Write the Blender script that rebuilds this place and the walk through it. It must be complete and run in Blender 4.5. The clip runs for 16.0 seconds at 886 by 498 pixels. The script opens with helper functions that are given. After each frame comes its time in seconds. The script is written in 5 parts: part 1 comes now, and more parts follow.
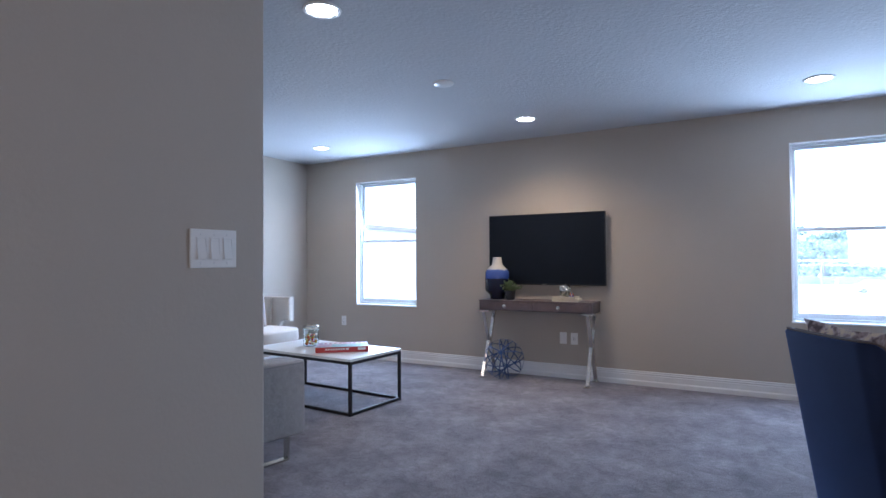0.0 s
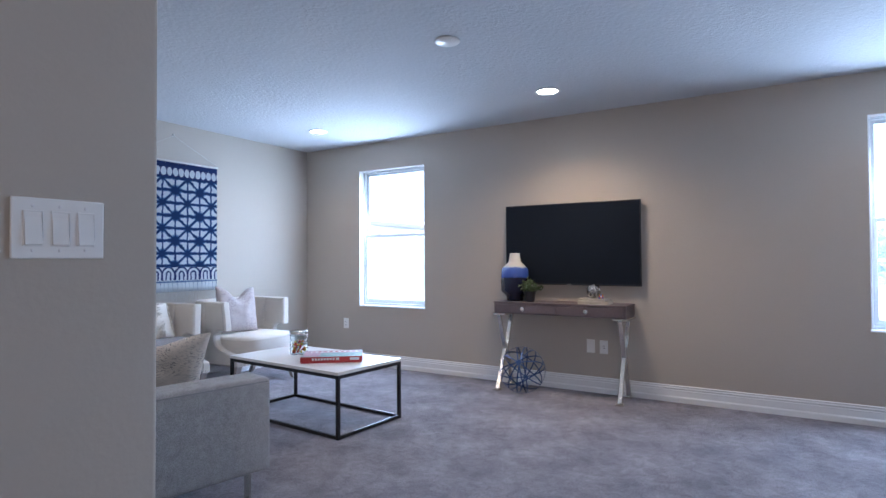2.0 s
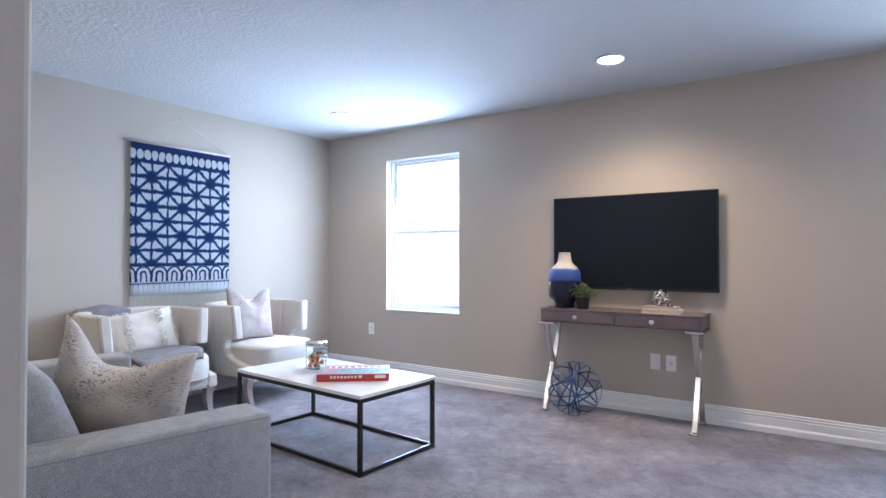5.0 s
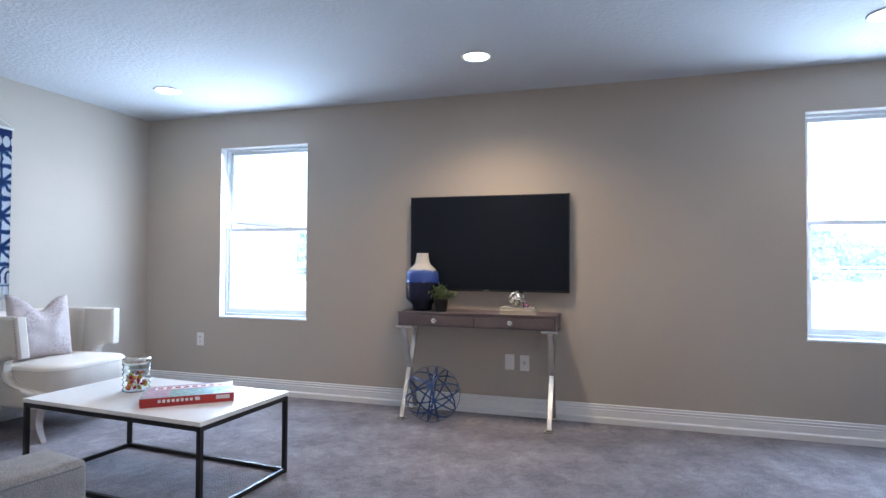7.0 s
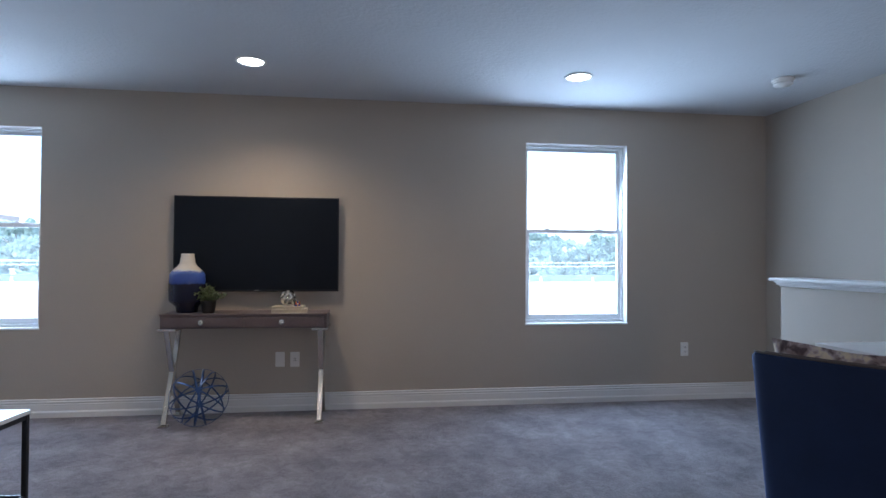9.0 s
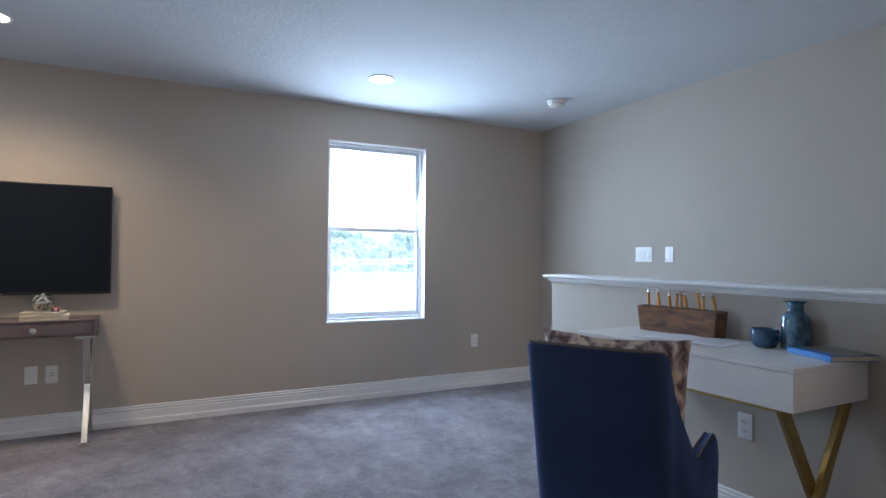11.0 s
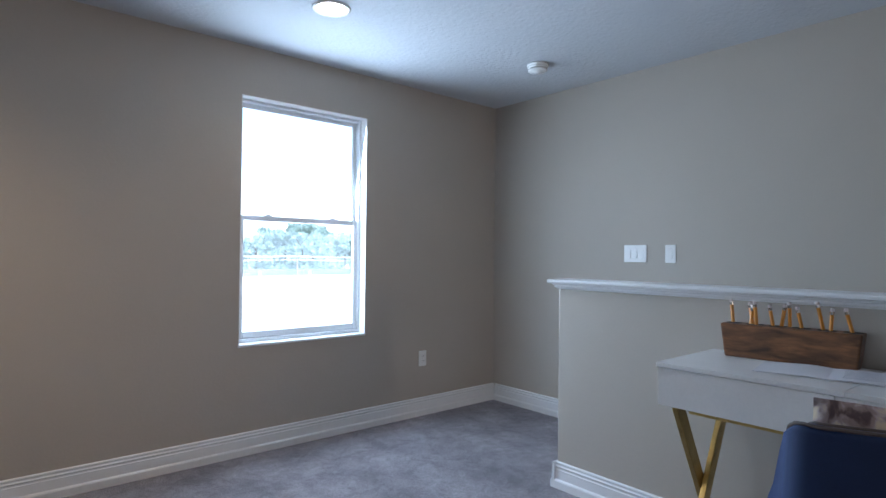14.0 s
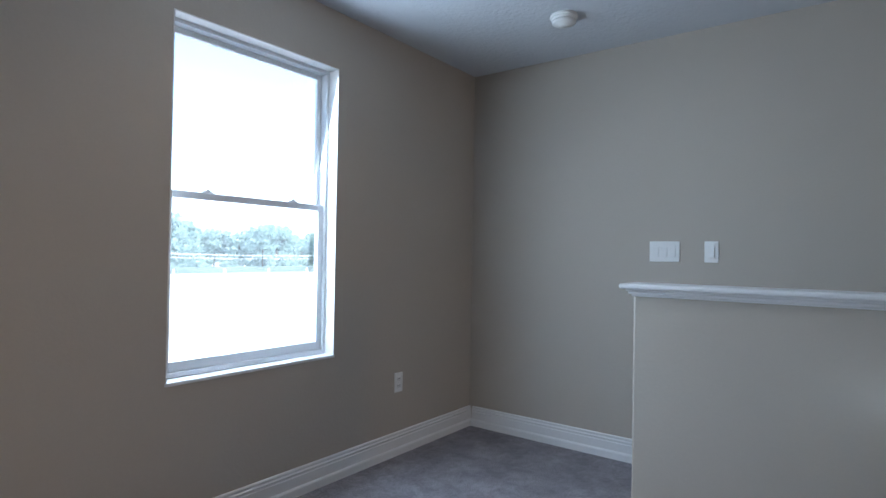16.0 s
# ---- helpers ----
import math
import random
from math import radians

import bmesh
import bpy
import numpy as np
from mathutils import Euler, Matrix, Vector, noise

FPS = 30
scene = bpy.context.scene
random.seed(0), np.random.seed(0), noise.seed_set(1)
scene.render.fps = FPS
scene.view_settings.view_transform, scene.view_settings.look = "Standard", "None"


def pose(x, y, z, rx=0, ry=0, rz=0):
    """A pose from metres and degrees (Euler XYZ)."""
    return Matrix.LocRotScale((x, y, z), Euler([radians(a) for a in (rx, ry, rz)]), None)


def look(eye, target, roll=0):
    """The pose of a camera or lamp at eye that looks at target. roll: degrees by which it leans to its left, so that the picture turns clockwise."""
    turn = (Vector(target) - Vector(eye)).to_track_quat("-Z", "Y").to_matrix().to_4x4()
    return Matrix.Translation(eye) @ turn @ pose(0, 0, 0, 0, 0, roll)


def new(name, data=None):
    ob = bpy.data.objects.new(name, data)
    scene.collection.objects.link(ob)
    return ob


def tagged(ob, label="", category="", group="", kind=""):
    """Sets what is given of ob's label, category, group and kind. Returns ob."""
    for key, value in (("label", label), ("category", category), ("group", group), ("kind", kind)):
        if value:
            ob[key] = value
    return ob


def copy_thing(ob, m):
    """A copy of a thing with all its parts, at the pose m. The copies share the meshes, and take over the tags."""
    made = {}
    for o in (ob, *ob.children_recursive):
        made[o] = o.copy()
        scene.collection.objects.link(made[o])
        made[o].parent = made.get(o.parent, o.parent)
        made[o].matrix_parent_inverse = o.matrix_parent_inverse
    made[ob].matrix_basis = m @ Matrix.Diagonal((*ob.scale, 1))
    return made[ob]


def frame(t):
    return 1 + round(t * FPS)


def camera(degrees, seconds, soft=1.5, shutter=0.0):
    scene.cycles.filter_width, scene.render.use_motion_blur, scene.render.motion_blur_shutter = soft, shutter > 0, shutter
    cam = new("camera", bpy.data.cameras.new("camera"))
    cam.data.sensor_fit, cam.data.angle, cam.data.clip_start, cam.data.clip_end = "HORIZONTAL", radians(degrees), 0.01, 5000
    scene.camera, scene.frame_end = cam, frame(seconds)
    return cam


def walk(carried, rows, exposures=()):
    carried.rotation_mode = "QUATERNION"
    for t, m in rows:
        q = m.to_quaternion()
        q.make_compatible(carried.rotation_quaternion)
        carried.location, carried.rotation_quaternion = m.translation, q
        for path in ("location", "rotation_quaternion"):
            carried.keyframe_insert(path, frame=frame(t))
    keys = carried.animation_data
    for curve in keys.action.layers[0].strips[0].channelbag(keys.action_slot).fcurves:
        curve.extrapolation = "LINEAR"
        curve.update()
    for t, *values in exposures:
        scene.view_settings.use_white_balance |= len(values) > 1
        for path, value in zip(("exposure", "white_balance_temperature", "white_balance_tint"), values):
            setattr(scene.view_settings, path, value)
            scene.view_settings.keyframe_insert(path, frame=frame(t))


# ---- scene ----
cam = camera(76.7, 16.0)
METRES, EYE, TILT, LEAN, TURN = 8.0, 1.5, 0.0, 0.0, 29.2
PATH = [
    (0, (-0.182, 0.232, 1.172), (-1.16, 1.977, 1.212), -0.4),
    (0.5, (-0.249, 0.411, 1.163), (-1.228, 2.155, 1.2), -0.3),
    (1, (-0.339, 0.591, 1.163), (-1.326, 2.33, 1.2), -0.2),
    (1.5, (-0.397, 0.723, 1.147), (-1.4, 2.453, 1.184), -0.2),
    (2, (-0.421, 0.883, 1.146), (-1.467, 2.587, 1.183), -0.3),
    (2.5, (-0.408, 1.005, 1.15), (-1.529, 2.66, 1.19), -0.3),
    (3, (-0.415, 1.076, 1.146), (-1.609, 2.681, 1.186), -0.2),
    (5.5, (-0.945, 1.445, 1.158), (-2.016, 3.134, 1.192), 0.1),
    (6, (-1.018, 1.504, 1.141), (-1.995, 3.248, 1.185), 0.2),
    (6.5, (-1.094, 1.532, 1.129), (-1.883, 3.369, 1.179), 0.3),
    (7, (-1.14, 1.526, 1.138), (-1.719, 3.44, 1.182), 0.3),
    (7.5, (-1.178, 1.509, 1.13), (-1.565, 3.471, 1.175), 0.2),
    (8, (-1.187, 1.45, 1.14), (-1.401, 3.438, 1.183), 0.3),
    (8.5, (-1.181, 1.344, 1.169), (-1.182, 3.344, 1.206), 0.4),
    (9, (-1.188, 1.24, 1.168), (-0.932, 3.223, 1.204), 0.3),
    (9.5, (-1.205, 1.212, 1.165), (-0.713, 3.15, 1.198), 0.3),
    (10, (-1.185, 1.194, 1.175), (-0.521, 3.08, 1.206), 0.3),
    (12.5, (-1.167, 1.626, 1.178), (-0.008, 3.256, 1.205), 0.6),
    (13, (-1.153, 1.869, 1.183), (0.06, 3.459, 1.206), 0.5),
    (13.5, (-1.144, 2.125, 1.191), (0.108, 3.685, 1.212), 0.6),
    (14, (-1.17, 2.41, 1.187), (0.132, 3.928, 1.21), 0.6),
    (14.5, (-1.153, 2.71, 1.176), (0.233, 4.153, 1.199), 0.7),
    (15, (-1.084, 2.951, 1.18), (0.347, 4.348, 1.2), 0.8),
    (15.5, (-1.048, 3.203, 1.168), (0.426, 4.554, 1.194), 0.8),
    (16, (-1.047, 3.5, 1.167), (0.553, 4.7, 1.191), 1),
]
# exposure rows
EXPOSURES = [(0.0, 2.6, 5050, 13), (2.0, 2.82, 5100, 13), (3.0, 3.05, 5200, 13), (5.5, 3.32, 5330, 12), (6.5, 3.1, 5370, 11), (8.0, 2.37, 5320, 10), (8.5, 2.13, 5250, 10), (9.0, 2.22, 5250, 10), (10.0, 2.7, 5330, 10), (12.5, 2.6, 5550, 9), (14.0, 2.42, 5500, 9), (16.0, 2.15, 5600, 8)]
walk(cam, [(t, look(eye, target, roll)) for t, eye, target, roll in PATH], EXPOSURES)
# world, sun, lamps
SKY_EL, SKY_ROT = radians(46), radians(187)
world = bpy.data.worlds.new("sky")
scene.world = world
world.use_nodes = True
wn = world.node_tree
sky = wn.nodes.new("ShaderNodeTexSky")
sky.sky_type, sky.sun_disc, sky.sun_elevation, sky.sun_rotation = "NISHITA", False, SKY_EL, SKY_ROT
sky.dust_density = 2.0
bgn = wn.nodes["Background"]
wn.links.new(sky.outputs[0], bgn.inputs[0])
bgn.inputs[1].default_value = 0.15

sun_data = bpy.data.lights.new("sun", "SUN")
sun_data.energy, sun_data.angle, sun_data.color = 5.0, radians(0.6), (1.0, 0.96, 0.9)
sun = new("sun", sun_data)
sun.matrix_world = look((2, -16, 16.7), (0, 0, 0))

H = 2.42
WEST, EAST, NORTH, SOUTH = -5.25, 2.2, 5.68, -2.6
BLOCK_X, BLOCK_Y = -1.747, 1.696
WINDOWS = [(-4.448, -3.587, 0.645, 2.125), (0.064, 0.935, 0.643, 2.125)]
WINDOW_POWER = 10
CAN_POWER = 4.5


def area_lamp(name, m, w, h, power, color):
    d = bpy.data.lights.new(name, "AREA")
    d.shape, d.size, d.size_y, d.energy, d.color = "RECTANGLE", w, h, power, color
    ob = new(name, d)
    ob.matrix_world = m
    return ob


for i, (x0, x1, z0, z1) in enumerate(WINDOWS):
    area_lamp("window_light", pose((x0 + x1) / 2, NORTH + 0.16, (z0 + z1) / 2, -77, 0, 0), x1 - x0, z1 - z0, WINDOW_POWER, (0.78, 0.9, 1.0))
# warm fill lamp added behind the camera over the stairs; no known source there
area_lamp("hall_fill_light", pose(1.75, SOUTH + 0.15, 1.6, 90, 0, 25), 0.8, 1.2, 7, (1.0, 0.76, 0.58))
CANS = [(-4.355, 4.945), (-1.951, 4.903), (0.215, 4.9), (-2.045, 2.345), (-4.36, 2.345)]
for cx, cy in CANS:
    d = bpy.data.lights.new("can_light", "SPOT")
    d.energy, d.color, d.spot_size, d.spot_blend, d.shadow_soft_size = CAN_POWER * (4 if -3 < cx < -1 and cy > 4 else 0.6 if cx > 0 else 1 if cy > 4 else 1.5 if cx < -3 else 0.6), (1.0, 0.68, 0.38), radians(146), 0.9, 0.12
    new("can_light", d).matrix_world = pose(cx, cy, H - 0.015)

# ---- materials ----


def material(name, base, rough=0.6, metal=0.0, var=0.12, scale=4.0, fine=0.05, fine_scale=120.0, bump=0.1, bump_scale=200.0, second=None, coords="Object", bump_dist=0.002):
    m = bpy.data.materials.new(name)
    m.use_nodes = True
    n, l = m.node_tree.nodes, m.node_tree.links
    b = n["Principled BSDF"]
    b.inputs["Roughness"].default_value, b.inputs["Metallic"].default_value = rough, metal
    co = n.new("ShaderNodeTexCoord")
    a = n.new("ShaderNodeTexNoise")
    a.inputs["Scale"].default_value, a.inputs["Detail"].default_value = scale, 5
    f = n.new("ShaderNodeTexNoise")
    f.inputs["Scale"].default_value, f.inputs["Detail"].default_value = fine_scale, 3
    for t in (a, f):
        l.new(co.outputs[coords], t.inputs["Vector"])
    lo = [c * (1 - var) for c in base]
    hi = second or [min(1, c * (1 + var)) for c in base]
    r = n.new("ShaderNodeValToRGB")
    r.color_ramp.elements[0].position, r.color_ramp.elements[1].position = 0.3, 0.7
    r.color_ramp.elements[0].color, r.color_ramp.elements[1].color = (*lo, 1), (*hi, 1)
    l.new(a.outputs["Fac"], r.inputs["Fac"])
    r2 = n.new("ShaderNodeValToRGB")
    r2.color_ramp.elements[0].position, r2.color_ramp.elements[1].position = 0.3, 0.7
    r2.color_ramp.elements[0].color = (1 - fine * 2, 1 - fine * 2, 1 - fine * 2, 1)
    l.new(f.outputs["Fac"], r2.inputs["Fac"])
    mx = n.new("ShaderNodeMix")
    mx.data_type, mx.blend_type = "RGBA", "MULTIPLY"
    mx.inputs["Factor"].default_value = 1.0
    l.new(r.outputs["Color"], mx.inputs["A"])
    l.new(r2.outputs["Color"], mx.inputs["B"])
    l.new(mx.outputs["Result"], b.inputs["Base Color"])
    if bump:
        bn = n.new("ShaderNodeTexNoise")
        bn.inputs["Scale"].default_value, bn.inputs["Detail"].default_value = bump_scale, 4
        l.new(co.outputs[coords], bn.inputs["Vector"])
        bp = n.new("ShaderNodeBump")
        bp.inputs["Strength"].default_value, bp.inputs["Distance"].default_value = bump, bump_dist
        l.new(bn.outputs["Fac"], bp.inputs["Height"])
        l.new(bp.outputs["Normal"], b.inputs["Normal"])
    return m


M_WALL = material("wall_paint", (0.46, 0.415, 0.355), 0.75, var=0.02, scale=1.5, fine=0.01, bump=0.35, bump_scale=60)
M_CEIL = material("ceiling_paint", (0.60, 0.62, 0.65), 0.9, var=0.02, scale=2, fine=0.01, bump=0.75, bump_scale=42, bump_dist=0.007)
M_TRIM = material("trim_paint", (0.80, 0.80, 0.80), 0.35, var=0.02, scale=3, fine=0.01, bump=0.05, bump_scale=40)
M_CARPET = material("carpet_pile", (0.235, 0.217, 0.245), 0.95, var=0.12, scale=3.2, fine=0.2, fine_scale=95, bump=1.0, bump_scale=120, bump_dist=0.012, second=(0.385, 0.358, 0.395))
cn, cl = M_CARPET.node_tree.nodes, M_CARPET.node_tree.links
cb = cn["Principled BSDF"]
cb.inputs["Sheen Weight"].default_value, cb.inputs["Sheen Roughness"].default_value = 0.15, 0.45
cb.inputs["Sheen Tint"].default_value = (0.95, 0.95, 1.0, 1)
# tufts pushed over in small patches
tuft, tmap, tmix = cn.new("ShaderNodeTexNoise"), cn.new("ShaderNodeMapRange"), cn.new("ShaderNodeMix")
tuft.inputs["Scale"].default_value, tuft.inputs["Detail"].default_value, tuft.inputs["Roughness"].default_value, tuft.inputs["Distortion"].default_value = 13.0, 5.0, 0.65, 0.8
tmap.inputs["From Min"].default_value, tmap.inputs["From Max"].default_value = 0.38, 0.64
tmap.inputs["To Min"].default_value, tmap.inputs["To Max"].default_value = 0.78, 1.15
tmix.data_type, tmix.blend_type = "RGBA", "MULTIPLY"
tmix.inputs["Factor"].default_value = 1.0
cl.new(next(k for k in cn if k.type == "TEX_COORD").outputs["Object"], tuft.inputs["Vector"])
cl.new(tuft.outputs["Fac"], tmap.inputs["Value"])
cl.new(cb.inputs["Base Color"].links[0].from_socket, tmix.inputs["A"])
cl.new(tmap.outputs[0], tmix.inputs["B"])
cl.new(tmix.outputs["Result"], cb.inputs["Base Color"])
M_VINYL = material("window_vinyl", (0.70, 0.72, 0.74), 0.35, var=0.02, fine=0.01, bump=0)
M_PLATE = material("white_plastic", (0.82, 0.82, 0.80), 0.3, var=0.01, fine=0.0, bump=0)
M_DARK = material("dark_slot", (0.03, 0.03, 0.03), 0.6, var=0.1, fine=0.0, bump=0)
M_SCREEN = material("tv_screen", (0.009, 0.012, 0.019), 0.3, var=0.05, fine=0, bump=0)
M_SCREEN.node_tree.nodes["Principled BSDF"].inputs["Specular IOR Level"].default_value = 0.15
M_BEZEL = material("tv_bezel", (0.015, 0.015, 0.017), 0.3, var=0.05, fine=0, bump=0)
M_CHROME = material("chrome", (0.66, 0.64, 0.59), 0.2, 1.0, var=0.05, fine=0, bump=0.02, bump_scale=20)
M_SHAGREEN = material("mauve_shagreen", (0.16, 0.125, 0.13), 0.45, var=0.15, scale=6, fine=0.18, fine_scale=180, bump=0.3, bump_scale=300)
M_BLACK = material("black_steel", (0.018, 0.017, 0.018), 0.4, 0.3, var=0.15, scale=30, fine=0.05, bump=0.05)
M_TOP = material("white_laminate", (0.78, 0.77, 0.75), 0.28, var=0.03, scale=5, fine=0.02, bump=0.02)
M_SOFA = material("grey_woven_fabric", (0.46, 0.44, 0.43), 0.9, var=0.1, scale=25, fine=0.28, fine_scale=350, bump=0.8, bump_scale=500)
M_CREAM = material("cream_upholstery", (0.68, 0.625, 0.555), 0.85, var=0.05, scale=8, fine=0.06, fine_scale=400, bump=0.4, bump_scale=600)
M_CHAIR = material("navy_velvet", (0.012, 0.023, 0.066), 0.75, var=0.15, scale=6, fine=0.05, fine_scale=300, bump=0.2, bump_scale=500)
for k_, v_ in (("Specular IOR Level", 0.25), ("Sheen Weight", 0.5), ("Sheen Tint", (0.3, 0.45, 1.0, 1))):
    M_CHAIR.node_tree.nodes["Principled BSDF"].inputs[k_].default_value = v_
M_WELT = material("taupe_welt", (0.11, 0.085, 0.075), 0.6, var=0.1, bump=0.1)
M_NAIL = material("nailhead", (0.45, 0.42, 0.38), 0.3, 1.0, var=0.1, bump=0)
M_LEG = material("limed_wood", (0.40, 0.35, 0.32), 0.55, var=0.12, scale=12, fine=0.1, bump=0.2, bump_scale=80)
M_GOLD = material("brushed_gold", (0.50, 0.36, 0.13), 0.35, 1.0, var=0.08, scale=20, fine=0.05, bump=0.05)
M_DARKWOOD = material("dark_wood", (0.05, 0.035, 0.03), 0.5, var=0.2, scale=10, bump=0.1)

# ---- mesh helpers ----


def part(name, bm, mat, parent=None, label="", smooth=False, at=None):
    me = bpy.data.meshes.new(name)
    bm.to_mesh(me)
    bm.free()
    me.materials.append(mat)
    if smooth:
        for p in me.polygons:
            p.use_smooth = True
    ob = new(name, me)
    if parent is not None:
        ob.parent = parent
    if at is not None:
        ob.matrix_basis = at
    if label:
        tagged(ob, label)
    return ob


def thing(name, m, label, category, group=""):
    e = new(name)
    e.matrix_world = m
    e.empty_display_size = 0.1
    return tagged(e, label, category, group)


def add_box(bm, x0, x1, y0, y1, z0, z1, bevel=0.0, seg=2):
    m = Matrix.Translation(((x0 + x1) / 2, (y0 + y1) / 2, (z0 + z1) / 2)) @ Matrix.Diagonal((abs(x1 - x0), abs(y1 - y0), abs(z1 - z0), 1))
    vs = bmesh.ops.create_cube(bm, size=1, matrix=m)["verts"]
    if bevel:
        es = list({e for v in vs for e in v.link_edges})
        bmesh.ops.bevel(bm, geom=es, offset=bevel, segments=seg, affect="EDGES", profile=0.5)
    return vs


def box(x0, x1, y0, y1, z0, z1, bevel=0.0, seg=2):
    bm = bmesh.new()
    add_box(bm, x0, x1, y0, y1, z0, z1, bevel, seg)
    return bm


def add_beam(bm, p, q, w, d, up=(0, 0, 1), bevel=0.0015):
    p, q = Vector(p), Vector(q)
    z = (q - p).normalized()
    x = Vector(up).cross(z)
    if x.length < 1e-4:
        x = Vector((1, 0, 0))
    x.normalize()
    y = z.cross(x)
    rot = Matrix((x, y, z)).transposed().to_4x4()
    m = Matrix.Translation((p + q) / 2) @ rot @ Matrix.Diagonal((w, d, (q - p).length, 1))
    vs = bmesh.ops.create_cube(bm, size=1, matrix=m)["verts"]
    if bevel:
        bmesh.ops.bevel(bm, geom=list({e for v in vs for e in v.link_edges}), offset=bevel, segments=1, affect="EDGES")


def lathe(profile, n=32, bm=None, closed_top=False):
    bm = bm or bmesh.new()
    rings = []
    for r, z in profile:
        rings.append([bm.verts.new((r * math.cos(2 * math.pi * k / n), r * math.sin(2 * math.pi * k / n), z)) for k in range(n)])
    for a, b in zip(rings, rings[1:]):
        for k in range(n):
            bm.faces.new((a[k], a[(k + 1) % n], b[(k + 1) % n], b[k]))
    bm.faces.new(rings[0][::-1])
    if closed_top:
        bm.faces.new(rings[-1])
    return bm


def tube(points, r, n=8, closed=False, bm=None, flat=None):
    """A swept round tube; flat gives a band of that half-width along the local up axis."""
    bm = bm or bmesh.new()
    pts = [Vector(p) for p in points]
    rings = []
    for i, p in enumerate(pts):
        if closed:
            t = pts[(i + 1) % len(pts)] - pts[i - 1]
        else:
            t = pts[min(i + 1, len(pts) - 1)] - pts[max(i - 1, 0)]
        t.normalize()
        ref = Vector((0, 0, 1)) if abs(t.z) < 0.95 else Vector((0, 1, 0))
        a = t.cross(ref).normalized()
        b = t.cross(a)
        rings.append([bm.verts.new(p + r * (a * math.cos(2 * math.pi * k / n) + b * math.sin(2 * math.pi * k / n))) for k in range(n)])
    m = len(rings)
    for i in range(m if closed else m - 1):
        u, v = rings[i], rings[(i + 1) % m]
        for k in range(n):
            bm.faces.new((u[k], u[(k + 1) % n], v[(k + 1) % n], v[k]))
    if not closed:
        bm.faces.new(rings[0])
        bm.faces.new(rings[-1][::-1])
    bmesh.ops.recalc_face_normals(bm, faces=bm.faces[:])
    return bm


def extrude_profile(profile, p, q):
    """Extrudes a profile of (out, z) from p to q in plan; out is to the left of the way from p to q."""
    bm = bmesh.new()
    p, q = Vector((*p, 0)), Vector((*q, 0))
    d = (q - p).normalized()
    nrm = Vector((-d.y, d.x, 0))
    a = [bm.verts.new(p + nrm * o + Vector((0, 0, z))) for o, z in profile]
    b = [bm.verts.new(q + nrm * o + Vector((0, 0, z))) for o, z in profile]
    k = len(profile)
    for i in range(k):
        bm.faces.new((a[i], a[(i + 1) % k], b[(i + 1) % k], b[i]))
    bm.faces.new(a[::-1])
    bm.faces.new(b)
    bmesh.ops.recalc_face_normals(bm, faces=bm.faces[:])
    return bm


# ---- structure ----


def structure(name, bm, mat, label="", category="", smooth=False):
    ob = part(name, bm, mat, smooth=smooth)
    return tagged(ob, label, category, kind="structure")


T = 0.15
structure("floor", box(WEST - T, EAST + T, SOUTH - T, NORTH + T, -0.2, 0), M_CARPET, "grey mottled cut-pile carpet floor", "floor")
structure("ceiling", box(WEST - T, EAST + T, SOUTH - T, NORTH + T, H, H + 0.15), M_CEIL, "white ceiling with knockdown texture", "ceiling")

bm = bmesh.new()
xs = [WEST - T] + [v for w in WINDOWS for v in w[:2]] + [EAST + T]
for a, b in zip(xs[0::2], xs[1::2]):
    add_box(bm, a, b, NORTH, NORTH + T, 0, H)
for x0, x1, z0, z1 in WINDOWS:
    add_box(bm, x0, x1, NORTH, NORTH + T, 0, z0)
    add_box(bm, x0, x1, NORTH, NORTH + T, z1, H)
structure("wall_north", bm, M_WALL, "greige painted wall with two windows and a television", "wall")
structure("wall_west", box(WEST - T, WEST, BLOCK_Y - T, NORTH, 0, H), M_WALL, "greige painted wall behind the armchairs", "wall")
structure("wall_east", box(EAST, EAST + T, SOUTH, NORTH, 0, H), M_WALL, "greige painted wall beyond the half wall", "wall")
structure("wall_south", box(BLOCK_X - T, EAST, SOUTH - T, SOUTH, 0, H), M_WALL, "greige painted wall", "wall")
bm = box(WEST, BLOCK_X - 0.012, BLOCK_Y - 0.12, BLOCK_Y, 0, H)
structure("wall_sofa", bm, M_WALL, "greige painted wall behind the sofa", "wall")
bm = box(BLOCK_X - 0.12, BLOCK_X, SOUTH, BLOCK_Y, 0, H, 0.012, 3)
structure("wall_hall", bm, M_WALL, "greige painted wall with a rounded corner and switches", "wall")

HW_X, HW_Y = 1.18, 4.225
structure("half_wall", box(HW_X, HW_X + 0.12, -1.2, HW_Y, 0, 1.045, 0.008, 2), M_WALL, "greige half wall behind the desk", "half wall")
bm = bmesh.new()
add_box(bm, HW_X - 0.045, HW_X + 0.165, -1.2, HW_Y + 0.045, 1.05, 1.07, 0.007, 3)
add_box(bm, HW_X - 0.024, HW_X + 0.144, -1.2, HW_Y + 0.024, 1.041, 1.05, 0.003, 2)
add_box(bm, HW_X - 0.017, HW_X + 0.137, -1.2, HW_Y + 0.017, 1.028, 1.041, 0.004, 2)
add_box(bm, HW_X - 0.006, HW_X + 0.126, -1.2, HW_Y + 0.006, 1.02, 1.028, 0.002, 1)
structure("trim_cap", bm, M_TRIM, "white moulded cap on the half wall", "trim")

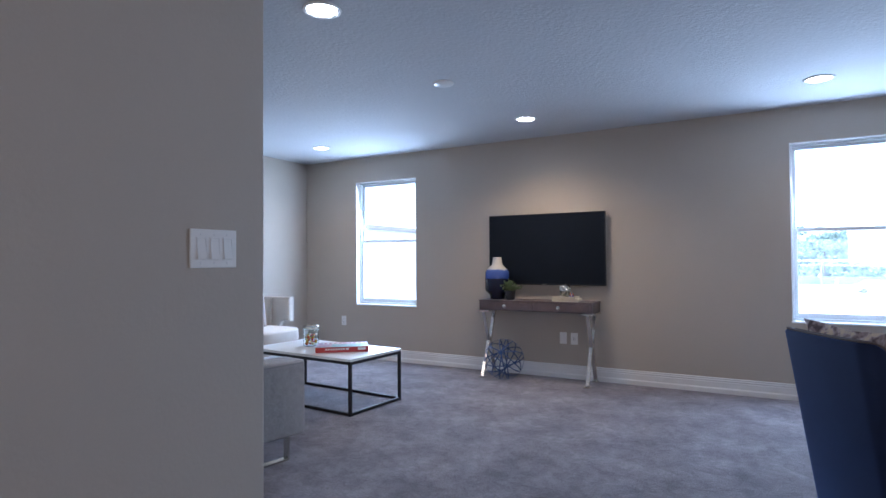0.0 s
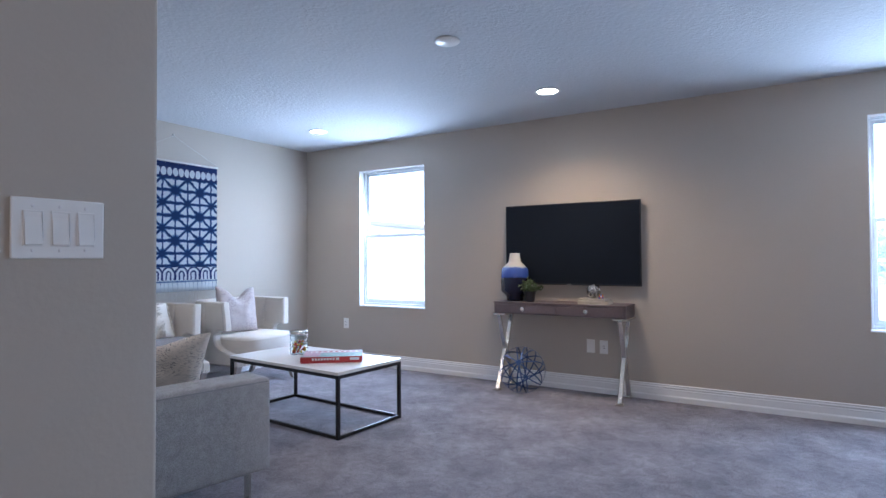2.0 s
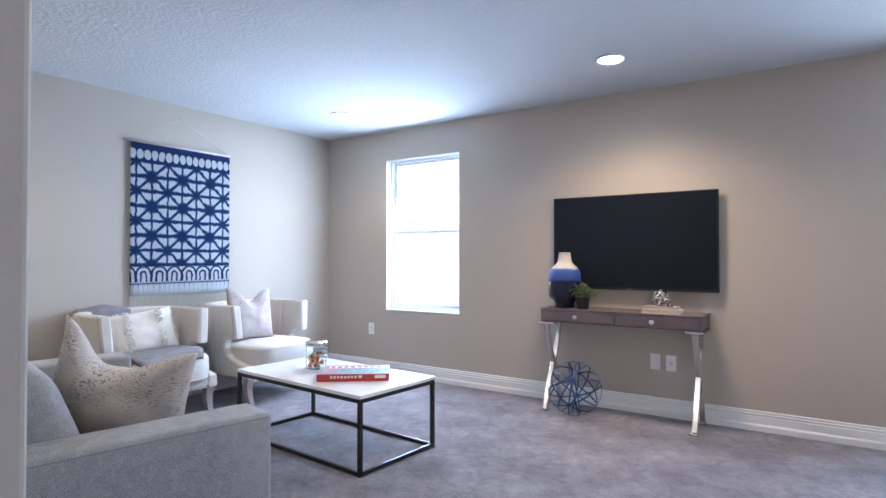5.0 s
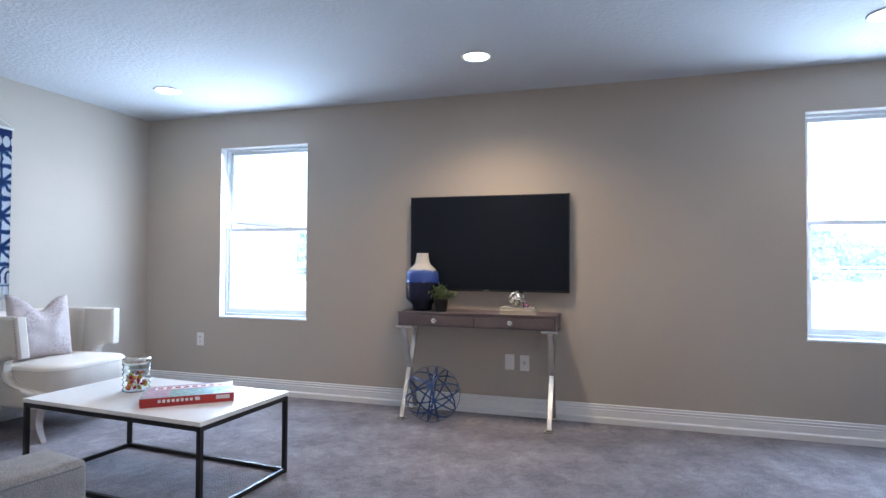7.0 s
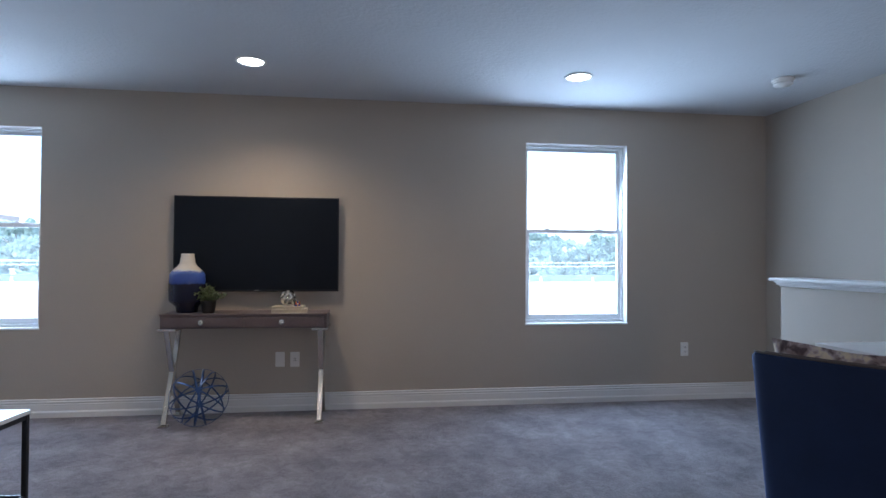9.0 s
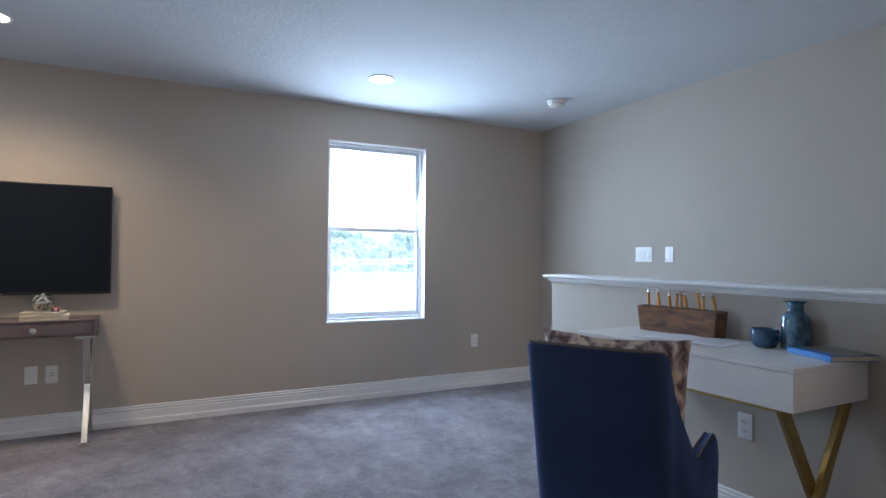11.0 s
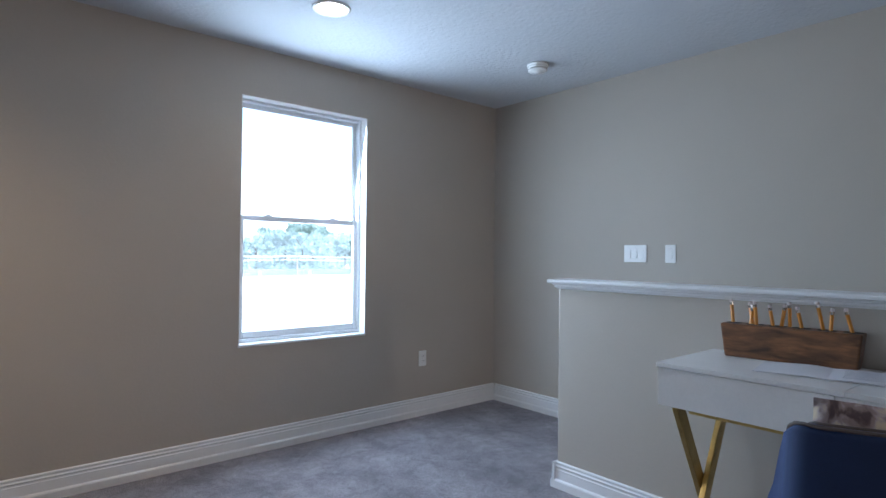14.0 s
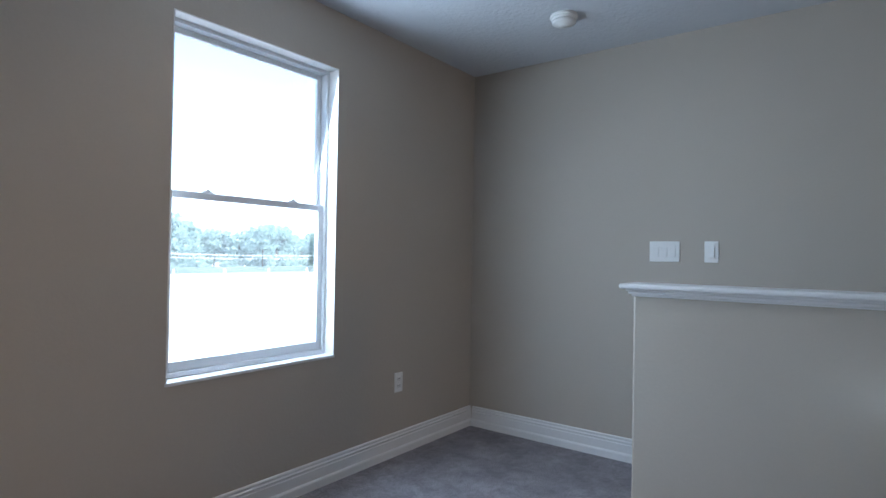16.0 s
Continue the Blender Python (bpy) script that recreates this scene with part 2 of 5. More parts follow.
BASE = [(0, 0), (0.024, 0), (0.024, 0.036), (0.021, 0.042), (0.0155, 0.047), (0.0155, 0.094), (0.012, 0.097), (0.012, 0.103), (0.016, 0.107), (0.016, 0.112), (0.010, 0.116), (0.010, 0.121), (0.013, 0.124), (0.012, 0.130), (0.005, 0.133), (0, 0.133)]


def baseboard(name, p, q):
    structure(name, extrude_profile(BASE, p, q), M_TRIM, "white moulded baseboard", "baseboard")


baseboard("baseboard_north", (EAST, NORTH), (WEST, NORTH))
baseboard("baseboard_west", (WEST, NORTH - 0.028), (WEST, BLOCK_Y))
baseboard("baseboard_east", (EAST, SOUTH), (EAST, NORTH - 0.028))
baseboard("baseboard_hall", (BLOCK_X, BLOCK_Y + 0.028), (BLOCK_X, SOUTH))
baseboard("baseboard_sofa", (WEST + 0.028, BLOCK_Y), (BLOCK_X, BLOCK_Y))
baseboard("baseboard_half_wall", (HW_X, -1.2), (HW_X, HW_Y))
baseboard("baseboard_half_wall_end", (HW_X - 0.024, HW_Y), (HW_X + 0.12, HW_Y))

# ---- windows ----
# faint translucent white: haze of the overbright view, made as a sheet
M_GLARE_VEIL = bpy.data.materials.new("glare_veil")
M_GLARE_VEIL.use_nodes = True
gn, gl = M_GLARE_VEIL.node_tree.nodes, M_GLARE_VEIL.node_tree.links
gn.remove(gn["Principled BSDF"])
tr, gs, mxs = gn.new("ShaderNodeBsdfTransparent"), gn.new("ShaderNodeBsdfTranslucent"), gn.new("ShaderNodeMixShader")
gs.inputs[0].default_value = (0.75, 0.78, 0.78, 1)
mxs.inputs[0].default_value = 0.025
gl.new(tr.outputs[0], mxs.inputs[1])
gl.new(gs.outputs[0], mxs.inputs[2])
gl.new(mxs.outputs[0], gn["Material Output"].inputs[0])
M_GLASS = bpy.data.materials.new("window_glass")
M_GLASS.use_nodes = True
gn, gl = M_GLASS.node_tree.nodes, M_GLASS.node_tree.links
gn.remove(gn["Principled BSDF"])
tr, gs, mxs = gn.new("ShaderNodeBsdfTransparent"), gn.new("ShaderNodeBsdfGlossy"), gn.new("ShaderNodeMixShader")
gs.inputs["Roughness"].default_value = 0.02
tr.inputs[0].default_value = (0.985, 0.995, 0.995, 1)
mxs.inputs[0].default_value = 0.05
gl.new(tr.outputs[0], mxs.inputs[1])
gl.new(gs.outputs[0], mxs.inputs[2])
gl.new(mxs.outputs[0], gn["Material Output"].inputs[0])


def frame_rect(bm, x0, x1, z0, z1, y0, y1, w, wb=None, bevel=0.003):
    wb = wb or w
    add_box(bm, x0, x0 + w, y0, y1, z0, z1, bevel)
    add_box(bm, x1 - w, x1, y0, y1, z0, z1, bevel)
    add_box(bm, x0 + w, x1 - w, y0, y1, z1 - w, z1, bevel)
    add_box(bm, x0 + w, x1 - w, y0, y1, z0, z0 + wb, bevel)


def window(i, x0, x1, z0, z1):
    e = thing(f"window_{i}", pose(0, 0, 0), "white vinyl single-hung window, closed", "window")
    e["kind"] = "structure"
    zm = z0 + (z1 - z0) * 0.513
    Y = NORTH
    bm = bmesh.new()
    frame_rect(bm, x0, x1, z0 + 0.006, z1, Y + 0.065, Y + 0.14, 0.022)
    part("window_frame", bm, M_VINYL, e)
    bm = bmesh.new()
    frame_rect(bm, x0 + 0.022, x1 - 0.022, zm - 0.01, z1 - 0.022, Y + 0.108, Y + 0.128, 0.026)
    part("upper_sash", bm, M_VINYL, e)
    bm = bmesh.new()
    frame_rect(bm, x0 + 0.02, x1 - 0.02, z0 + 0.028, zm + 0.016, Y + 0.078, Y + 0.104, 0.032, 0.042)
    lower = part("lower_sash", bm, M_VINYL, e)
    bm = bmesh.new()
    for fx in (0.24, 0.76):
        cx = x0 + (x1 - x0) * fx
        add_box(bm, cx - 0.028, cx + 0.028, Y + 0.082, Y + 0.1, zm + 0.016, zm + 0.024, 0.003)
        add_box(bm, cx - 0.012, cx + 0.012, Y + 0.08, Y + 0.094, zm + 0.024, zm + 0.031, 0.003)
    part("sash_lock", bm, M_VINYL, lower)
    part("window_sill", box(x0 - 0.004, x1 + 0.004, Y - 0.005, Y + 0.066, z0 - 0.01, z0 + 0.005, 0.003), M_TRIM, e)
    bm = bmesh.new()
    add_box(bm, x0, x0 + 0.005, Y - 0.002, Y + 0.066, z0 + 0.005, z1, 0)
    add_box(bm, x1 - 0.005, x1, Y - 0.002, Y + 0.066, z0 + 0.005, z1, 0)
    add_box(bm, x0 + 0.005, x1 - 0.005, Y - 0.002, Y + 0.066, z1 - 0.005, z1, 0)
    part("window_return", bm, M_TRIM, e)
    for name, a, b, y in (("pane", zm + 0.014, z1 - 0.046, Y + 0.118), ("pane", z0 + 0.068, zm - 0.014, Y + 0.091)):
        g = part(name, box(x0 + 0.046, x1 - 0.046, y - 0.002, y + 0.002, a, b), M_GLASS, e)
        g.visible_shadow = False
    # added sheet outside the lower sash that veils the trees with glare
    mesh = part("glare_veil", box(x0 + 0.024, x1 - 0.024, Y + 0.172, Y + 0.173, z0 + 0.01, zm), M_GLARE_VEIL, e, "thin pale sheet added for the glare over the view")
    mesh.visible_shadow = False


for i, w in enumerate(WINDOWS):
    window(i + 1, *w)

# ---- fixtures on walls and ceiling ----
M_EMIT = bpy.data.materials.new("lamp_lens")
M_EMIT.use_nodes = True
M_EMIT.node_tree.nodes["Principled BSDF"].inputs["Emission Color"].default_value = (1.0, 0.93, 0.84, 1)
M_EMIT.node_tree.nodes["Principled BSDF"].inputs["Emission Strength"].default_value = 6.0

for cx, cy in CANS:
    e = thing("recessed_light", pose(cx, cy, H), "round recessed ceiling light with white trim, lit", "ceiling light", "recessed lights in the ceiling")
    part("trim_ring", lathe([(0.078, 0), (0.096, -0.002), (0.094, -0.008), (0.08, -0.009), (0.074, -0.004), (0.074, 0)], 40), M_PLATE, e, smooth=True)
    part("lens", lathe([(0.0741, -0.0005), (0.07, -0.004), (0.001, -0.005)], 32, closed_top=True), M_EMIT, e, "glowing frosted lens")
e = thing("ceiling_cover", pose(-2.09, 3.66, H), "small round white cover plate on the ceiling", "ceiling cover")
part("plate", lathe([(0.072, 0), (0.075, -0.006), (0.068, -0.012), (0.002, -0.014)], 36, closed_top=True), M_PLATE, e, smooth=True)
e = thing("smoke_detector", pose(1.62, 4.745, H) @ Matrix.Scale(1.15, 4), "round white smoke detector on the ceiling", "smoke detector")
part("base", lathe([(0.06, 0), (0.062, -0.012), (0.056, -0.014)], 36, closed_top=True), M_PLATE, e, smooth=True)
part("body", lathe([(0.055, -0.013), (0.055, -0.019), (0.049, -0.021), (0.049, -0.026), (0.053, -0.028), (0.053, -0.036), (0.045, -0.041), (0.024, -0.043), (0.022, -0.047), (0.002, -0.048)], 36, closed_top=True), M_PLATE, e, smooth=True)


def wall_plate(name, m, gangs, label, what):
    """Plate in the local xz plane, facing -y."""
    e = thing(name, m, label, "switch plate" if what == "rocker" else "outlet")
    w = 0.07 + 0.046 * (gangs - 1)
    for g in range(gangs):
        for z in (-0.0415, 0.0415) if what in ("rocker", "decor", "blank") else (0.0,):
            part("screw", lathe([(0.0032, 0), (0.003, 0.0012), (0.001, 0.0014)], 10, closed_top=True), M_TRIM, e, at=pose((g - (gangs - 1) / 2) * 0.046, -0.006, z, 90, 0, 0))
    part("plate", box(-w / 2, w / 2, -0.006, 0, -0.057, 0.057, 0.0025, 2), M_PLATE, e)
    for g in range(gangs):
        cx = (g - (gangs - 1) / 2) * 0.046
        if what == "rocker":
            bm = bmesh.new()
            add_box(bm, cx - 0.0165, cx + 0.0165, -0.008, -0.0055, -0.0335, 0.0335, 0.001)
            part("surround", bm, M_PLATE, e)
            bm = bmesh.new()
            vs = add_box(bm, cx - 0.0145, cx + 0.0145, -0.013, -0.0078, -0.031, 0.031, 0.001)
            for v in bm.verts:
                v.co.y += 0.006 * (v.co.z + 0.031) / 0.062 * (1 if v.co.y < -0.01 else 0)
            part("rocker", bm, M_PLATE, e)
        elif what == "duplex":
            for sgn in (-1, 1):
                s = part("socket", box(cx - 0.017, cx + 0.017, -0.0085, -0.0055, sgn * 0.02 - 0.014, sgn * 0.02 + 0.014, 0.004, 2), M_PLATE, e)
                bm = bmesh.new()
                add_box(bm, cx - 0.008, cx - 0.0055, -0.0092, -0.0083, sgn * 0.02 - 0.003, sgn * 0.02 + 0.006)
                add_box(bm, cx + 0.0055, cx + 0.008, -0.0092, -0.0083, sgn * 0.02 - 0.003, sgn * 0.02 + 0.006)
                add_box(bm, cx - 0.002, cx + 0.002, -0.0092, -0.0083, sgn * 0.02 - 0.010, sgn * 0.02 - 0.006)
                part("slot", bm, M_DARK, s)
        elif what == "decor":
            part("insert", box(cx - 0.0165, cx + 0.0165, -0.008, -0.0055, -0.0335, 0.0335, 0.001), M_PLATE, e)
            for dx, dz in ((-0.006, 0.008), (0.006, 0.008), (-0.006, -0.008), (0.006, -0.008)):
                part("hole", box(cx + dx - 0.002, cx + dx + 0.002, -0.0088, -0.0078, dz - 0.004, dz + 0.004), M_DARK, e)
    return e


wall_plate("outlet", pose(-4.642, NORTH, 0.438), 1, "white duplex outlet on the window wall", "duplex")
wall_plate("outlet", pose(1.442, NORTH, 0.42), 1, "white duplex outlet beside the window", "duplex")
wall_plate("outlet", pose(-1.761, NORTH, 0.39), 1, "white outlet under the television", "decor")
wall_plate("blank_plate", pose(-1.872, NORTH, 0.392), 1, "blank white plate beside the outlet", "blank")
wall_plate("light_switch", pose(EAST, 4.387, 1.212) @ pose(0, 0, 0, 0, 0, -90), 3, "white triple rocker switch on the far wall", "rocker")
wall_plate("light_switch", pose(EAST, 4.145, 1.212) @ pose(0, 0, 0, 0, 0, -90), 1, "white single rocker switch on the far wall", "rocker")
wall_plate("light_switch", pose(BLOCK_X, 1.473, 1.215) @ pose(0, 0, 0, 0, 0, 90) @ Matrix.Diagonal((1.11, 1, 1.11, 1)), 3, "white triple rocker switch near the wall's corner", "rocker")
wall_plate("outlet", pose(HW_X, 2.85, 0.436) @ pose(0, 0, 0, 0, 0, -90), 1, "white duplex outlet under the desk", "duplex")
# ---- television and console ----
tv = thing("television", pose(0, 0, 0), "large flat black television, switched off, on the wall", "television")
part("body", box(-2.60, -1.47, 5.635, 5.676, 0.95, 1.59, 0.006), M_BEZEL, tv)
part("bezel", box(-2.642, -1.432, 5.618, 5.638, 0.915, 1.633, 0.004), M_BEZEL, tv)
part("screen", box(-2.633, -1.441, 5.6165, 5.6185, 0.930, 1.624), M_SCREEN, tv)
part("badge", box(-2.06, -2.02, 5.615, 5.6175, 0.92, 0.926), M_NAIL, tv, "small silver maker's mark")

CX0, CX1, CY0, CY1 = -2.64, -1.50, 5.36, 5.665
con = thing("console_table", pose(0, 0, 0), "mauve-grey console table with two drawers and chrome crossed legs", "console table")
part("body", box(CX0, CX1, CY0 + 0.004, CY1, 0.67, 0.759, 0.003), M_SHAGREEN, con)
part("tabletop", box(CX0 - 0.004, CX1 + 0.004, CY0 - 0.004, CY1 + 0.004, 0.7595, 0.772, 0.003), M_SHAGREEN, con)
cm = (CX0 + CX1) / 2
for a, b, k in ((CX0 + 0.02, cm - 0.004, -2.36), (cm + 0.004, CX1 - 0.02, -1.813)):
    dr = part("drawer", box(a, b, CY0 - 0.006, CY0 + 0.006, 0.682, 0.75, 0.002), M_SHAGREEN, con)
    part("knob", lathe([(0.006, 0), (0.007, 0.012), (0.019, 0.015), (0.02, 0.022), (0.013, 0.024), (0.002, 0.022)], 24, closed_top=True), M_CHROME, dr, "round polished knob", smooth=True, at=pose(k, CY0 - 0.006, 0.714, 90, 0, 0))
for x in (CX0 + 0.045, CX1 - 0.045):
    yb, yf = CY1 - 0.03, CY0 + 0.0
    mid = Vector((x, (yb + yf) / 2, 0.36))
    for ft, tp, s_ in ((yf - 0.03, yf, -0.0125), (yb, yb, 0.0125)):
        ym = (yf + yb) / 2 + s_
        bm = bmesh.new()
        add_beam(bm, (x, ft, 0.012), (x, ym, 0.352), 0.036, 0.024, (0, 1, 0), 0.003)
        add_beam(bm, (x, ym, 0.348), (x, tp, 0.658), 0.036, 0.024, (0, 1, 0), 0.003)
        part("leg", bm, M_CHROME, con, "polished chrome bent leg")
    for y in (yf - 0.03, yb):
        part("foot", box(x - 0.03, x + 0.03, y - 0.03, y + 0.03, 0, 0.013, 0.003), M_CHROME, con)
    part("mount", box(x - 0.06, x + 0.06, CY0 - 0.004, CY1 - 0.02, 0.653, 0.6695, 0.002), M_CHROME, con)

# vase on the console


def vase_material():
    m = material("glazed_bands", (0.02, 0.03, 0.12), 0.12, var=0.1, bump=0.03)
    n, l = m.node_tree.nodes, m.node_tree.links
    co = n.new("ShaderNodeTexCoord")
    sp = n.new("ShaderNodeSeparateXYZ")
    nz = n.new("ShaderNodeTexNoise")
    nz.inputs["Scale"].default_value = 28
    ad = n.new("ShaderNodeMath")
    ad.operation = "MULTIPLY_ADD"
    ad.inputs[1].default_value = 0.03
    l.new(co.outputs["Object"], sp.inputs[0])
    l.new(co.outputs["Object"], nz.inputs["Vector"])
    l.new(nz.outputs["Fac"], ad.inputs[0])
    l.new(sp.outputs["Z"], ad.inputs[2])
    mr = n.new("ShaderNodeMapRange")
    mr.inputs["From Max"].default_value = 0.42
    l.new(ad.outputs[0], mr.inputs["Value"])
    r = n.new("ShaderNodeValToRGB")
    cr = r.color_ramp
    cr.interpolation = "LINEAR"
    cr.elements[0].position, cr.elements[0].color = 0.0, (0.012, 0.014, 0.035, 1)
    cr.elements[1].position, cr.elements[1].color = 1.0, (0.55, 0.52, 0.46, 1)
    for p, c in ((0.50, (0.012, 0.014, 0.035)), (0.52, (0.03, 0.06, 0.26)), (0.70, (0.06, 0.11, 0.36)), (0.725, (0.5, 0.52, 0.55)), (0.74, (0.55, 0.52, 0.46))):
        k = cr.elements.new(p)
        k.color = (*c, 1)
    l.new(mr.outputs[0], r.inputs["Fac"])
    l.new(r.outputs["Color"], n["Principled BSDF"].inputs["Base Color"])
    return m


e = thing("vase", pose(-2.505, 5.51, 0.772) @ Matrix.Diagonal((1.04, 1.04, 1.055, 1)), "tall ceramic vase glazed cream, blue and near-black", "vase")
part("body", lathe([(0.062, 0), (0.07, 0.004), (0.072, 0.03), (0.078, 0.045), (0.112, 0.075), (0.119, 0.09), (0.121, 0.2), (0.117, 0.262), (0.108, 0.278), (0.062, 0.322), (0.052, 0.336), (0.043, 0.392), (0.044, 0.403), (0.038, 0.404), (0.036, 0.34)], 40), vase_material(), e, smooth=True)

M_LEAF = material("small_leaves", (0.07, 0.12, 0.035), 0.5, var=0.4, scale=30, fine=0.1, bump=0.1, second=(0.17, 0.22, 0.10))
M_POT = material("black_pot", (0.015, 0.014, 0.015), 0.4, var=0.1, bump=0.05)
e = thing("potted_plant", pose(-2.343, 5.46, 0.772), "small leafy green plant in a black pot", "plant")
part("pot", lathe([(0.04, 0), (0.043, 0.005), (0.054, 0.085), (0.056, 0.092), (0.05, 0.092), (0.048, 0.08)], 28, closed_top=True), M_POT, e, smooth=True)
bm = bmesh.new()
sm = bmesh.new()
for k in range(46):
    th, ph = random.uniform(0, 6.283), random.uniform(0.05, 1.45)
    L = random.uniform(0.075, 0.13)
    tip = Vector((math.cos(th) * math.sin(ph), math.sin(th) * math.sin(ph), 0.85 * math.cos(ph))) * L + Vector((0, 0, 0.1))
    root = Vector((random.uniform(-0.02, 0.02), random.uniform(-0.02, 0.02), 0.08))
    tube([root, (root + tip) / 2 + Vector((0, 0, 0.012)), tip], 0.0012, 4, bm=sm)
    for j in range(7):
        c = root.lerp(tip, 0.45 + 0.55 * j / 6) + Vector([random.uniform(-0.012, 0.012) for _ in range(3)])
        a = Vector([random.uniform(-1, 1) for _ in range(3)]).normalized() * random.uniform(0.011, 0.017)
        b = a.cross(Vector([random.uniform(-1, 1) for _ in range(3)])).normalized() * a.length * 0.45
        up = a.cross(b).normalized() * 0.002
        vs = [bm.verts.new(c + v) for v in (-a, -a * 0.2 + b + up, a, -a * 0.2 - b + up)]
        bm.faces.new(vs)
part("stems", sm, M_LEAF, e)
tagged(part("leaves", bm, M_LEAF, e), kind="stuff")

M_PAPER = material("cream_paper", (0.62, 0.57, 0.46), 0.7, var=0.06, scale=20, fine=0.1, bump=0.1)


def book(name, m, w, d, h, cover, label, pages=None):
    e = thing(name, m, label, "book")
    part("pages", box(-w / 2 + 0.001, w / 2 - 0.001, -d / 2 + 0.004, d / 2 - 0.002, 0.003, h - 0.003), pages or M_PAPER, e)
    bm = bmesh.new()
    add_box(bm, -w / 2, w / 2, -d / 2, d / 2, 0, 0.0028, 0.001)
    add_box(bm, -w / 2, w / 2, -d / 2, d / 2, h - 0.0028, h, 0.001)
    add_box(bm, -w / 2, w / 2, d / 2 - 0.002, d / 2 + 0.001, 0.0028, h - 0.0028, 0)
    part("cover", bm, cover, e)
    return e


book("book", pose(-1.775, 5.49, 0.772, 0, 0, 3), 0.25, 0.17, 0.026, M_PAPER, "pale cream book lying under another on the console")
book("book", pose(-1.785, 5.495, 0.798, 0, 0, -2), 0.22, 0.15, 0.019, M_PAPER, "thin cream book on top of another book")
e = thing("chrome_knot", pose(-1.79, 5.50, 0.817) @ Matrix.Scale(1.12, 4), "shiny chrome knot ornament on the books", "ornament")
for k in range(6):
    rot = Euler((k * 1.1, k * 0.7, k * 2.0)).to_matrix()
    part("ring", tube([rot @ (Vector((math.cos(a), math.sin(a), 0)) * 0.044) + Vector((0, 0, 0.052)) for a in [6.2832 * j / 28 for j in range(28)]], 0.0075, 8, True), M_CHROME, e, smooth=True)
e = thing("puzzle_cube", pose(-1.722, 5.465, 0.817, 0, 0, 20), "small cube puzzle with coloured squares", "puzzle")
part("core", box(-0.018, 0.018, -0.018, 0.018, 0, 0.038, 0.002), M_DARK, e)
CUBE_COLORS = [material("sticker", c, 0.35, var=0.02, fine=0, bump=0) for c in ((0.5, 0.03, 0.03), (0.04, 0.1, 0.5), (0.75, 0.75, 0.75), (0.6, 0.3, 0.03))]
for i in range(3):
    for j in range(3):
        a, z = -0.0165 + i * 0.0113, 0.002 + j * 0.0117
        part("sticker", box(a, a + 0.0103, -0.0192, -0.0178, z, z + 0.0103), CUBE_COLORS[(i * 2 + j * 3 + 1) % 4], e)
        part("sticker", box(0.0178, 0.0192, a, a + 0.0103, z, z + 0.0103), CUBE_COLORS[(i + j * 3) % 3], e)

# banded metal ball under the console
M_BLUEMETAL = material("blue_metal", (0.03, 0.07, 0.20), 0.4, 0.5, var=0.25, scale=15, bump=0.05)
R = 0.195
e = thing("metal_orb", pose(-2.36, 5.325, R + 0.004), "open ball of crossed blue metal bands on the carpet", "decorative orb")
for k in range(8):
    # four hoops cross at one pole, three at another, and one rings them all
    pole = Vector((0.20, -0.86, 0.48)) if k < 4 else Vector((0.14, -0.88, -0.40)) if k < 7 else Vector((0.0, 0.10, 1.0))
    side = pole.orthogonal().normalized() if k < 7 else Vector((0.95, 0.33, -0.03)).normalized()
    q = Matrix.Rotation(math.pi * (k / 4 if k < 4 else (k - 4) / 3 + 0.1) + 0.25 if k < 7 else 0.0, 3, pole.normalized())
    rot = q @ Matrix((pole.normalized(), side, pole.cross(side).normalized())).transposed()
    bm = bmesh.new()
    n, rings = 56, []
    for j in range(n):
        a = 6.2832 * j / n
        o = rot @ Vector((math.cos(a), math.sin(a), 0))
        u = rot @ Vector((0, 0, 1))
        rings.append([bm.verts.new(o * r + u * w) for r, w in ((R, -0.0052), (R, 0.0052), (R - 0.003, 0.0052), (R - 0.003, -0.0052))])
    for j in range(n):
        p, q = rings[j], rings[(j + 1) % n]
        for i in range(4):
            bm.faces.new((p[i], p[(i + 1) % 4], q[(i + 1) % 4], q[i]))
    bmesh.ops.recalc_face_normals(bm, faces=bm.faces[:])
    part("band", bm, M_BLUEMETAL, e, smooth=False)

# ---- coffee table and what lies on it ----
TW, TD, TH = 1.16, 0.63, 0.43
TROT = -4
tabm = pose(-3.415, 3.925, 0, 0, 0, TROT)
tab = thing("coffee_table", tabm, "white-topped coffee table on a black open steel frame", "coffee table")
part("tabletop", box(-TW / 2, TW / 2, -TD / 2, TD / 2, TH - 0.02, TH, 0.002), M_TOP, tab)
g = 0.022
for sx in (-1, 1):
    for sy in (-1, 1):
        cx, cy = sx * (TW / 2 - 0.003 - g / 2), sy * (TD / 2 - 0.003 - g / 2)
        part("leg", box(cx - g / 2, cx + g / 2, cy - g / 2, cy + g / 2, 0, TH - 0.0205, 0.0015), M_BLACK, tab)
for z0 in (0.0015, TH - 0.022 - g):
    for sy in (-1, 1):
        cy = sy * (TD / 2 - 0.003 - g / 2)
        part("rail", box(-TW / 2 + 0.026, TW / 2 - 0.026, cy - g / 2 + 0.001, cy + g / 2 - 0.001, z0, z0 + g, 0.0015), M_BLACK, tab)
    for sx in (-1, 1):
        cx = sx * (TW / 2 - 0.003 - g / 2)
        part("rail", box(cx - g / 2 + 0.001, cx + g / 2 - 0.001, -TD / 2 + 0.026, TD / 2 - 0.026, z0, z0 + g, 0.0015), M_BLACK, tab)

